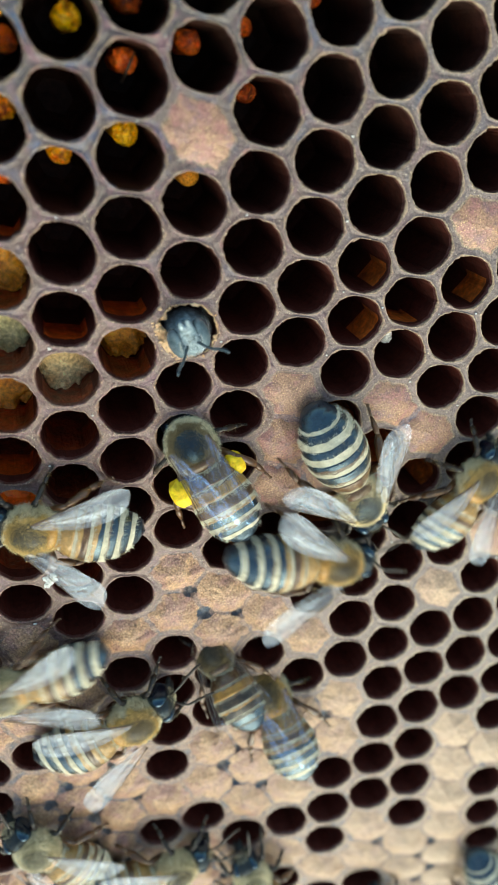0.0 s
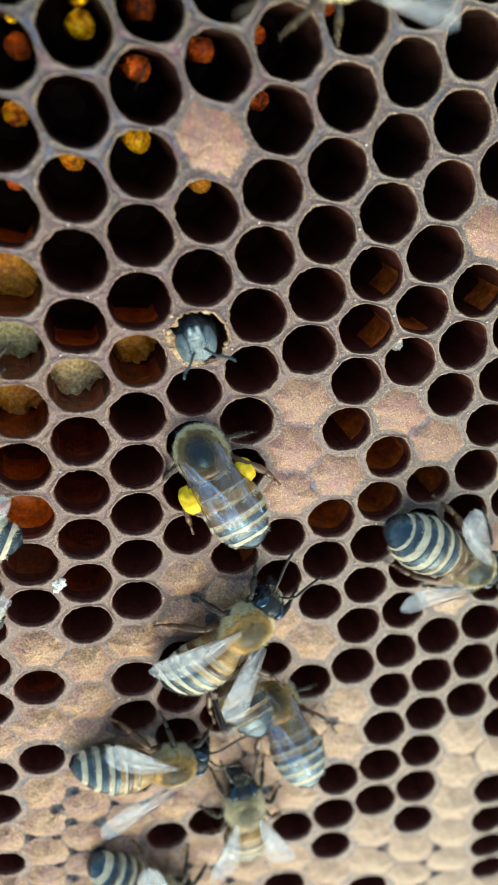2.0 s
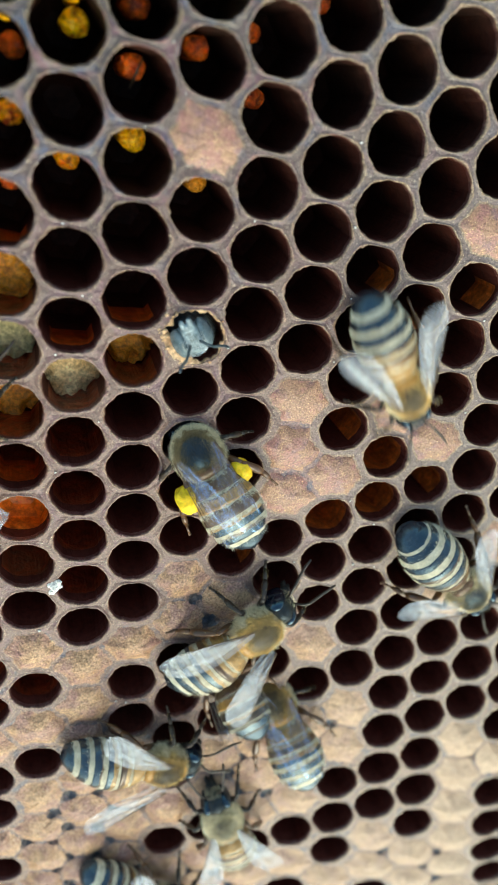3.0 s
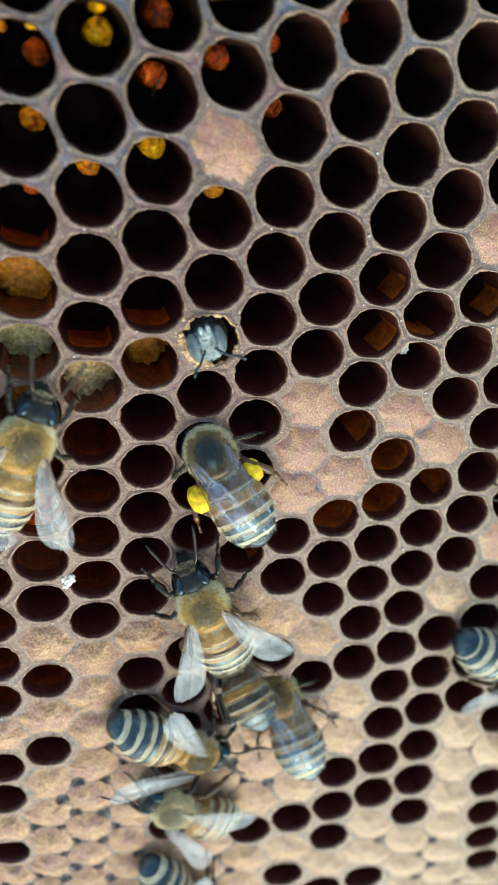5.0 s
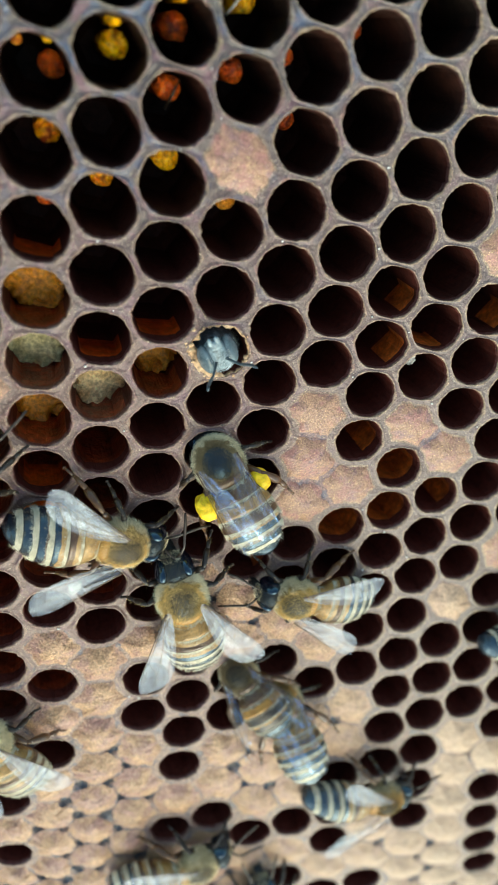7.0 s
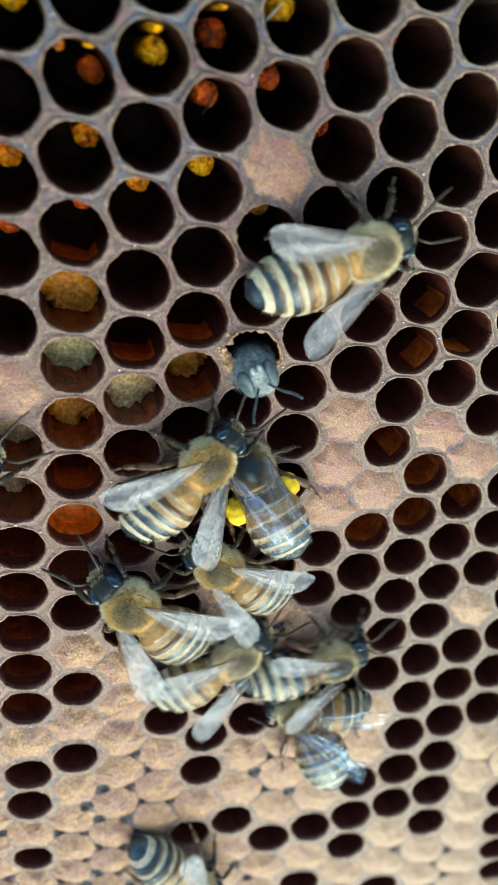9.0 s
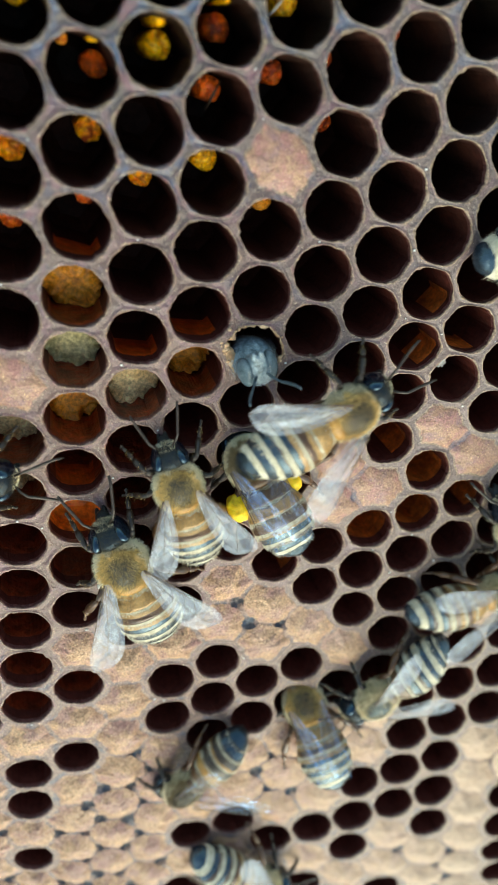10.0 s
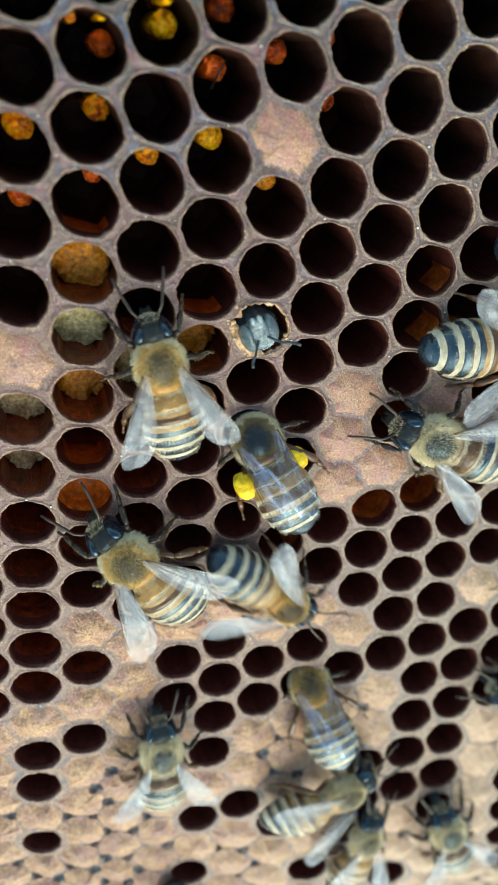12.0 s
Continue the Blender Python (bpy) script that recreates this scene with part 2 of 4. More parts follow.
FUR_DARK = material("dark_brown_fur", (0.030, 0.024, 0.014), (0.12, 0.085, 0.035), rough=0.6, grain=0.3, spots=1.2, bump=0.0, local=True, island=0.3)
FUR_GREY = material("grey_fur", (0.36, 0.41, 0.44), (0.60, 0.66, 0.70), rough=0.7, grain=0.3, spots=1.5, bump=0.0, local=True, island=0.3, sheen=0.3)
FUR_TAN = material("pale_tan_fur", (0.66, 0.53, 0.28), (0.95, 0.83, 0.55), rough=0.7, grain=0.3, spots=1.5, bump=0.0, local=True, island=0.3, sheen=0.3)
GREY = material("grey_chitin", (0.11, 0.155, 0.175), (0.36, 0.43, 0.45), rough=0.38, grain=0.35, spots=0.6, bump=0.8, local=True, contrast=0.7)
GREY_EYE = material("young_grey_eye", (0.06, 0.090, 0.105), (0.16, 0.21, 0.23), rough=0.22, grain=0.1, spots=0.8, bump=0.2, local=True)
GREY_DARK = material("dark_grey_limb", (0.035, 0.050, 0.060), (0.09, 0.12, 0.14), rough=0.35, grain=0.2, spots=0.8, bump=0.3, local=True)
WING = wing_material("milky_wing", 0.08, 0.36, (0.028, 0.034, 0.044))
CLEAR_WING = wing_material("clear_wing", 0.0, 0.06, (0.110, 0.180, 0.290), 2.2)
VEIN = material("wing_vein", (0.06, 0.034, 0.018), (0.15, 0.085, 0.045), rough=0.5, grain=0.3, spots=2.0, bump=0.0, local=True)


# ---- geometry helpers ----
class Geo:
    """Vertices and faces in millimetres, with a material slot for each face."""

    def __init__(self):
        self.v, self.f, self.m = [], [], []

    def ring_strip(self, rings, slot=0, closed=True, slots=None):
        """Joins rings of equal length by quads."""
        first = len(self.v)
        size = len(rings[0])
        for r in rings:
            self.v.extend(tuple(p) for p in r)
        for i in range(len(rings) - 1):
            for k in range(size if closed else size - 1):
                a, b = first + i * size + k, first + i * size + (k + 1) % size
                self.f.append((a, b, b + size, a + size))
                self.m.append(slots[i] if slots else slot)
        return first

    def fan(self, ring_start, size, tip, slot=0, flip=False):
        self.v.append(tuple(tip))
        t = len(self.v) - 1
        for k in range(size):
            a, b = ring_start + k, ring_start + (k + 1) % size
            self.f.append((b, a, t) if flip else (a, b, t))
            self.m.append(slot)

    def ball(self, centre, radii, seg=16, rows=10, slot=0, rough=0.0, seed=0.0):
        c, r = Vector(centre), radii
        rings = []
        for i in range(1, rows):
            a = math.pi * i / rows
            ring = []
            for k in range(seg):
                b = 2 * math.pi * k / seg
                d = Vector((math.sin(a) * math.cos(b), math.sin(a) * math.sin(b), math.cos(a)))
                s = 1 + rough * noise.noise(d * 2.3 + Vector((seed, seed, 0)))
                ring.append((c.x + d.x * r[0] * s, c.y + d.y * r[1] * s, c.z + d.z * r[2] * s))
            rings.append(ring)
        first = self.ring_strip(rings[::-1], slot)
        self.fan(first + (rows - 2) * seg, seg, (c.x, c.y, c.z + r[2]), slot)
        self.fan(first, seg, (c.x, c.y, c.z - r[2]), slot, flip=True)

    def tube(self, points, radii, seg=8, slot=0, flat=1.0):
        pts = [Vector(p) for p in points]
        rings = []
        for i, p in enumerate(pts):
            d = (pts[min(i + 1, len(pts) - 1)] - pts[max(i - 1, 0)]).normalized()
            side = d.cross(Vector((0, 0, 1)))
            side = side.normalized() if side.length > 1e-4 else Vector((1, 0, 0))
            up = side.cross(d)
            rings.append([p + radii[i] * (math.cos(a) * side * flat + math.sin(a) * up) for a in (2 * math.pi * k / seg for k in range(seg))])
        first = self.ring_strip(rings, slot)
        self.fan(first, seg, pts[0], slot, flip=True)
        self.fan(first + (len(pts) - 1) * seg, seg, pts[-1], slot)

    def hair(self, root, way, length, width=0.05, slot=0):
        root, way = Vector(root), Vector(way).normalized()
        side = way.cross(Vector((0.3, 0.5, 0.8))).normalized() * width
        bend = Vector((0, -0.25, -0.15)) * length
        mid = root + way * length * 0.6
        i = len(self.v)
        self.v.extend(tuple(p) for p in (root - side, root + side, mid - side * 0.6, mid + side * 0.6, root + way * length + bend))
        self.f.extend([(i, i + 1, i + 3, i + 2), (i + 2, i + 3, i + 4)])
        self.m.extend([slot, slot])


def mesh_of(name, geo, mats, smooth=True, scale=1.0, flat=()):
    me = bpy.data.meshes.new(name)
    me.from_pydata([(x * MM * scale, y * MM * scale, z * MM * scale) for x, y, z in geo.v], [], geo.f)
    for m in mats:
        me.materials.append(m)
    me.polygons.foreach_set("material_index", geo.m)
    me.polygons.foreach_set("use_smooth", [smooth and m not in flat for m in geo.m])
    me.update()
    return me


def part(name, geo, mats, parent, label="", at=None, smooth=True, scale=1.0, flat=()):
    ob = new(name, mesh_of(name, geo, mats, smooth, scale, flat))
    ob.parent = parent
    if at is not None:
        ob.matrix_basis = at
    return tagged(ob, label)


def at_mm(x, y, z, rx=0, ry=0, rz=0, scale=1.0):
    return pose(x * MM * scale, y * MM * scale, z * MM * scale, rx, ry, rz)


# ---- the comb: a hexagonal lattice, column c and half-row h, gently warped ----
WARP_X = [2.97, 28.27, -3.35, 0.75, -1.87, -0.56, 1.03, 0.25, 4.67, 1.69, -1.7, 0.61, 1.98, 2.29, 1.42, 0.39, 0.13, -1.27, -0.01, -0.89, 0.57]
WARP_Y = [-13.41, -6.77, -45.32, -6.82, -4.95, 3.09, 2.61, -5.04, -8.19, -0.4, 3.8, -3.31, -4.78, 2.03, 1.93, 0.95, 2.51, 1.32, 0.33, 2.88, -1.52]
POWERS = [(0, 0), (1, 0), (0, 1)] + [(i, j) for i in range(6) for j in range(6 - i) if i + j > 1]


def cell_centre(c, h):
    ul, vl = (c - 5) / 6, (h - 14) / 18
    u, v = max(-1.05, min(1.05, ul)), max(-1.05, min(1.1, vl))
    x = y = 0.0
    for (i, j), a, b in zip(POWERS, WARP_X, WARP_Y):
        f = (ul ** i * vl ** j) if i + j <= 1 else u ** i * v ** j
        x, y = x + a * f, y + b * f
    return Vector((x, y, 0.0))


CAPPED = {(3, -1), (8, 0), (-1, 7), (5, 7), (5, 9), (5, 11), (6, 10), (7, 7), (8, 8), (3, 15), (4, 16), (5, 17), (4, 18), (3, 17), (10, 12), (9, 15), (6, 18),
          (0, 18), (2, 18), (1, 19), (1, 21), (0, 22), (-1, 23), (7, 21), (7, 23), (6, 22), (6, 24), (6, 26), (5, 23), (5, 25), (10, 22), (11, 23), (5, 27), (-1, 29), (9, 29)}
LATE_OPEN = {(0, 24), (-1, 25), (-1, 27), (3, 29), (4, 28), (5, 29), (6, 28), (7, 25), (7, 27), (7, 29), (8, 24), (8, 26), (9, 25), (9, 27), (11, 25), (11, 27), (6, 32), (9, 23), (-1, 31), (10, 33), (11, 29), (11, 31)}


def is_capped(c, h):
    if (c, h) in CAPPED:
        return True
    if (c, h) in LATE_OPEN:
        return False
    if h <= 22:
        return False
    if h == 23:
        return c not in (3, 9)
    return noise.noise(Vector((c * 3.7, h * 1.3, 5.5))) < 0.42


def relief(p):
    return 0.16 * noise.noise(Vector((p.x * 0.16, p.y * 0.16, 1.7))) + 0.07 * noise.noise(Vector((p.x * 0.9, p.y * 0.9, 7.1)))


def pitted(p):
    """How deep a well lies between the lids that meet here."""
    p = Vector((round(p.x, 1), round(p.y, 1), 0))
    return max(0.0, 0.29 + 0.6 * noise.noise(Vector((p.x * 0.31, p.y * 0.31, 6.0))) + 0.5 * noise.noise(Vector((p.x * 1.7, p.y * 1.7, 2.0))))


SIDES = [(0, -2), (1, -1), (1, 1), (0, 2), (-1, 1), (-1, -1)]  # neighbours, clockwise seen from above
SEG = 48


def outline(c, h):
    """The cell's six-sided border: 48 places with height, the same for both cells that share them, and each place's radius in a regular hexagon."""
    mid = cell_centre(c, h)
    around = [cell_centre(c + a, h + b) for a, b in SIDES]
    closed = [is_capped(c + a, h + b) for a, b in SIDES]
    mine = is_capped(c, h)
    corners, dips = [], []
    for k in range(6):
        q = (mid + around[k] + around[(k + 1) % 6]) / 3
        corners.append(q + 0.42 * Vector((noise.noise(q * 1.7), noise.noise(q * 1.7 + Vector((9, 4, 2))), 0)))
        dips.append((-0.55 if pitted(corners[k]) > 0.03 else -0.05) if mine and closed[k] and closed[(k + 1) % 6] else 0.0)
    places, radii = [], []
    for k in range(6):
        a, b, da, db = corners[k], corners[(k + 1) % 6], dips[k], dips[(k + 1) % 6]
        both = mine and closed[(k + 1) % 6]
        for i in range(8):
            s = i / 8
            p = a.lerp(b, s)
            p.z = 0.0
            low = da * (1 - s) ** 6 + db * s ** 6 - (0.05 * math.sin(math.pi * s) if both else 0.0)
            if both:
                stray = Vector((noise.noise(p * 0.8 + Vector((3, 1, 4))), noise.noise(p * 0.8), 0)) * 0.45 + Vector((noise.noise(p * 2.3), noise.noise(p * 2.3 + Vector((7, 2, 5))), 0)) * 0.16
                p += stray * math.sin(math.pi * s)
            p.z = relief(p) + low
            places.append(p)
            x = abs(s - 0.5) * 0.5773
            radii.append(math.hypot(0.5, x))
    return mid, places, radii


def opening(mid, places, radii, k, ragged, seed):
    """The rim of the opening, between round and six-sided."""
    ring = []
    mean = sum(math.hypot(p.x - mid.x, p.y - mid.y) for p in places) / len(places) * 0.93
    for i, (p, r) in enumerate(zip(places, radii)):
        want = k * (1 + 0.10 * (r / 0.5 - 1))
        want *= 1 + ragged * noise.noise(Vector((p.x * 1.3, p.y * 1.3, seed))) + ragged * 0.6 * noise.noise(Vector((p.x * 3.1, p.y * 3.1, seed)))
        flat = Vector((p.x - mid.x, p.y - mid.y, 0))
        even = want / r * flat.length * 0.45 + 0.55 * k * 2.08 * mean
        even += 0.06 * noise.noise(Vector((p.x * 6.0, p.y * 6.0, seed))) + 0.04 * noise.noise(Vector((p.x * 12.0, p.y * 12.0, seed)))
        q = mid + flat.normalized() * min(even, 0.93 * flat.length)
        q.z = 0.0
        ring.append(q)
    return ring


def scaled(mid, ring, s, z):
    return [Vector((mid.x + (p.x - mid.x) * s, mid.y + (p.y - mid.y) * s, z)) for p in ring]


def shifted(ring, mid):
    return [(p.x - mid.x, p.y - mid.y, p.z) for p in ring]


# what lies in a cell: (material, depth in mm, how much of the floor it covers, how far it lies off the middle)
FILL = {(1, -3): (POLLEN_Y, 4.6, 0.48, 0.7, 0.3), (0, -2): (POLLEN_R, 5.6, 0.46, 1.2, 0.2), (2, -2): (POLLEN_R, 5.0, 0.44, 0.1, 1.1), (3, -3): (POLLEN_R, 5.2, 0.46, -0.1, 1.0), (2, 0): (POLLEN_Y, 4.6, 0.50, 0.2, 1.3),
        (1, 1): (POLLEN_O, 5.0, 0.46, 0.3, 1.5), (0, 0): (POLLEN_O, 5.2, 0.46, 1.1, 1.0), (-1, 1): (POLLEN_O, 5.0, 0.55, 0.3, 1.2), (0, 2): (POLLEN_R, 5.0, 0.36, 1.0, 1.5), (-1, 3): (POLLEN_R, 5.4, 0.44, 0.5, 1.3),
        (3, 1): (BREAD_O, 5.2, 0.40, 0.5, 1.4), (4, -2): (POLLEN_R, 5.9, 0.40, -0.2, 1.1), (4, -4): (POLLEN_R, 5.6, 0.34, -0.9, 0.6), (-1, -3): (POLLEN_Y, 4.8, 0.52, 0.3, 1.2), (0, -4): (POLLEN_O, 5.2, 0.52, 0.3, 1.0), (3, -5): (POLLEN_Y, 4.8, 0.48, 0.2, 0.8),
        (2, -4): (POLLEN_R, 5.4, 0.52, 0.2, 0.2), (5, -5): (POLLEN_R, 5.6, 0.34, -0.4, 1.0), (0, 4): (BREAD_O, 4.7, 0.96, 0, 0), (0, 6): (BREAD_G, 4.5, 0.96, 0, 0), (0, 8): (BREAD_O, 4.9, 0.96, 0, 0), (1, 7): (BREAD, 3.9, 0.96, 0, 0),
        (2, 6): (BREAD_O, 5.5, 0.9, 0, 0), (-1, 9): (BREAD, 4.9, 0.95, 0, 0), (-1, 11): (BREAD, 5.5, 0.95, 0, 0), (0, 14): (BREAD, 6.8, 0.9, 0, 0), (5, 13): (BREAD_G, 5.3, 0.7, 0.3, 1.25), (7, 5): (CRUMB, 3.4, 0.30, 0.1, 0.5)}
# further small heaps in some cells
MORE = {(1, -3): [(POLLEN_Y, 3.6, 0.26, 0.7, 2.0)], (0, -2): [(POLLEN_O, 3.8, 0.20, -1.1, 1.9), (POLLEN_Y, 3.4, 0.20, 1.0, 2.1)], (2, -4): [(POLLEN_Y, 3.4, 0.18, 0.5, 2.1)], (-1, 3): [(POLLEN_Y, 3.6, 0.18, 1.0, 2.0)]}
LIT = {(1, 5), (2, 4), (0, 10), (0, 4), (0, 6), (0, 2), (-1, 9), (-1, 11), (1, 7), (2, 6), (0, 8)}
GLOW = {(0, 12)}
BROWN_CELLS = {(6, 4): (-60, 0), (7, 3): (-180, -60), (8, 2): (-60, 0), (6, 2): (-60, 0), (6, 8): (-60, 0), (7, 9): (-120, 0), (6, 12): (-180, 0), (8, 10): (-60, 0), (7, 11): (-120, 0), (4, 14): (-60, 0), (9, 23): (-180, -120)}  # side wall painted as lit, from and to in degrees


def cell_geo(c, h, mid, places, radii):
    geo = Geo()
    capped = is_capped(c, h)
    born = (c, h) == (3, 5)
    k = 0.45 if born else 0.443 - 0.016 * max(0.0, min(1.0, (h - 4) / 6)) + 0.012 * noise.noise(Vector((c * 1.9, h * 0.77, 3.3)))
    hole = opening(mid, places, radii, k, 0.22 if born else 0.10, 2.0 + c)
    if capped:
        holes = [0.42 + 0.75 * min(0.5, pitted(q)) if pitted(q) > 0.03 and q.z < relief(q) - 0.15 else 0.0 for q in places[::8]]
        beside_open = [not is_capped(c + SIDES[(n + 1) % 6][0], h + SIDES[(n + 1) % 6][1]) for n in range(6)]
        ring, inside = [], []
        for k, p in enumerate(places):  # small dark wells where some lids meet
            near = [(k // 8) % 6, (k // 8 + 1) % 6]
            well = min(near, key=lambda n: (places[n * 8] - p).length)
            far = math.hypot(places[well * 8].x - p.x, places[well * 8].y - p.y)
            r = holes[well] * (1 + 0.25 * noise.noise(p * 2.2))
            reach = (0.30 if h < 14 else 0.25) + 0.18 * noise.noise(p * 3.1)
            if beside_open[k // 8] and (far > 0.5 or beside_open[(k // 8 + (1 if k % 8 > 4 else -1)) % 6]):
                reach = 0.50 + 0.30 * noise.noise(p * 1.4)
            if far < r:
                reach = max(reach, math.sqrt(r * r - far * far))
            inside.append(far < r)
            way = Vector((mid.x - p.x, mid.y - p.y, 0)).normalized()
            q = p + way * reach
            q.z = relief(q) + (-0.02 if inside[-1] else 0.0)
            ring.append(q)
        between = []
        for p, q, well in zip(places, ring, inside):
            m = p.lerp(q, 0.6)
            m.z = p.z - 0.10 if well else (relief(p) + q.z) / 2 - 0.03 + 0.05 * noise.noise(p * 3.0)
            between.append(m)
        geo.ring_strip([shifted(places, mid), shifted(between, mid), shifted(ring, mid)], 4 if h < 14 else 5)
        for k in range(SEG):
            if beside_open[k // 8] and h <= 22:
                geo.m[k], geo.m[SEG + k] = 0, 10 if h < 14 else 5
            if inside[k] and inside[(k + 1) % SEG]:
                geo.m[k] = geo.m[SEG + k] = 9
        return geo, ring
    rings = [places]
    for s, drop in ((0.30, 0.0), (0.58, 0.06), (0.80, 0.07), (0.93, -0.01)):  # a crusty ridge round the mouth
        ring = [p.lerp(q, s) for p, q in zip(places, hole)]
        for q, p in zip(ring, places):
            q.z = p.z * (1 - s * 0.6) + drop + 0.07 * noise.noise(q * 2.4) + 0.05 * noise.noise(q * 6.0)
        rings.append(ring)
    base = rings[-1]
    rings.append([Vector((q.x, q.y, b.z - 0.07)) for q, b in zip(hole, base)])
    rings.append(scaled(mid, hole, 0.985, -0.45))
    brown = (c, h) in BROWN_CELLS
    glow = (c, h) in GLOW
    deep = 4.4 if glow else 10.6
    six = [mid + (p - mid) * 0.86 for p in places]  # deeper down the cell is six-sided
    rings.append(scaled(mid, [p.lerp(q, 0.35) for p, q in zip(hole, six)], 0.985, -1.0 if brown and h < 8 else -1.6))
    rings.append(scaled(mid, six, 0.98, (-3.2 if h > 7 else -4.6) if brown else -0.5 * deep))
    rings.append(scaled(mid, six, 0.96, 1.0 - deep))
    rings.append(scaled(mid, six, 0.55, -deep))
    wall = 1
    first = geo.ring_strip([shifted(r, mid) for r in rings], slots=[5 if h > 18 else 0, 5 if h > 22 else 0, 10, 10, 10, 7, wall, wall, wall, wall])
    if brown:  # one side wall gets a lighter colour, as if lit
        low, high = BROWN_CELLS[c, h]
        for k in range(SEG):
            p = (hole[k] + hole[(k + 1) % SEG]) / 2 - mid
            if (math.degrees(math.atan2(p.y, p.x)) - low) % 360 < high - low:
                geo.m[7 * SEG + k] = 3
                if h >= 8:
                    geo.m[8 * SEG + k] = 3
    warm_lit = glow or (c <= 1 and 9 <= h <= 22 and noise.noise(Vector((c * 2.3, h * 1.7, 4.4))) > -0.25)
    if warm_lit:  # lit amber painted on lower walls, and all over the honey cell
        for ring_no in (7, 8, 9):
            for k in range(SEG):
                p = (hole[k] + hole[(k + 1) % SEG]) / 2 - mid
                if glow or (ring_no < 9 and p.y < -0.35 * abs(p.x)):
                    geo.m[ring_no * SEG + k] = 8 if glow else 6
    if (c, h) in LIT:  # a lower facet painted amber, as if light came through the wax
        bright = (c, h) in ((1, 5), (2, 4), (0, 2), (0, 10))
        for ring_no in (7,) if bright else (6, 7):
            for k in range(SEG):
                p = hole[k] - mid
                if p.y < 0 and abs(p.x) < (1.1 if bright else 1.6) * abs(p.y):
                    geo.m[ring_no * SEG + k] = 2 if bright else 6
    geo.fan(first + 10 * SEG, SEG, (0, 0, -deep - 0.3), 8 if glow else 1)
    return geo, hole


def cap_geo(mid, ring, c, h):
    """A slightly domed, sandy wax lid."""
    geo = Geo()
    smooth = 0.45 if h < 14 else 1.0
    dome = (0.42 if h < 14 else 0.70) + 0.25 * noise.noise(Vector((c * 2.1, h * 1.1, 9.0)))
    rings = [ring]
    for s in (0.90, 0.78, 0.64, 0.48, 0.32, 0.15):
        r = []
        for q in ring:
            p = mid.lerp(q, s)
            p.z = q.z * s ** 2 + dome * (1 - s ** 2) ** (0.9 if h < 14 else 1.25) + smooth * (0.22 * noise.noise(p * 0.6) + 0.11 * noise.noise(p * 2.0) + 0.04 * noise.noise(p * 5.0)) * (1 - s ** 4)
            r.append(p)
        rings.append(r)
    first = geo.ring_strip([shifted(r, mid) for r in rings])
    z = sum(p.z for p in rings[-1]) / SEG
    geo.fan(first + 6 * SEG, SEG, (0, 0, z + 0.02))
    return geo


def denser(ring, times):
    out = []
    for i, p in enumerate(ring):
        out += [p.lerp(ring[(i + 1) % len(ring)], k / times) for k in range(times)]
    return out


def fill_geo(mid, hole, depth, cover, over, up, seed):
    """A lumpy heap on the cell floor, or a packed plug with a broken edge."""
    geo = Geo()
    full = cover > 0.85
    rim = denser(hole, 2)
    rings = []
    for n in range(10):
        s = 1 - n / 10
        r = []
        for q in rim:
            p = q - mid
            a = Vector((p.x, p.y, seed))
            b = Vector((p.x * s, p.y * s, seed + 4))
            w = s * 0.985 if full else s * cover * 0.86 * (1 + 0.10 * noise.noise(a * 0.7) + 0.03 * noise.noise(a * 2.5))
            z = -depth + 0.25 * noise.noise(b * 0.55) + 0.12 * noise.noise(b * 2.6) + 0.05 * noise.noise(b * 6.0)
            if full:  # the edge breaks off unevenly where it meets the wall
                z += (1.1 * noise.noise(b * 0.75) + 0.9 * noise.noise(b * 1.9) + 0.4 * noise.noise(b * 4.5)) * min(1.0, max(0.0, s - 0.45) * 2.6)
            else:
                z += 0.5 * (1 - s ** 2.2)
            r.append((p.x * w + over, p.y * w + up, z))
        rings.append(r)
    low = [(x, y, -10.55) for x, y, z in rings[0]]
    first = geo.ring_strip([low] + rings)
    geo.fan(first + 10 * len(rim), len(rim), (over, up, -depth + (0.0 if full else 0.5)))
    if not full:  # loose grains
        rnd = random.Random(int(seed * 100) + 900)
        for i in range(60):
            q = hole[rnd.randrange(SEG)] - mid
            s = math.sqrt(rnd.random()) * cover * 0.74
            r = rnd.uniform(0.06, 0.13)
            geo.ball((q.x * s + over, q.y * s + up, -depth + 0.47 * (1 - (s / cover / 0.86) ** 2.2)), (r, r * rnd.uniform(0.7, 1.3), r), 6, 5, rough=0.3, seed=i)
    return geo


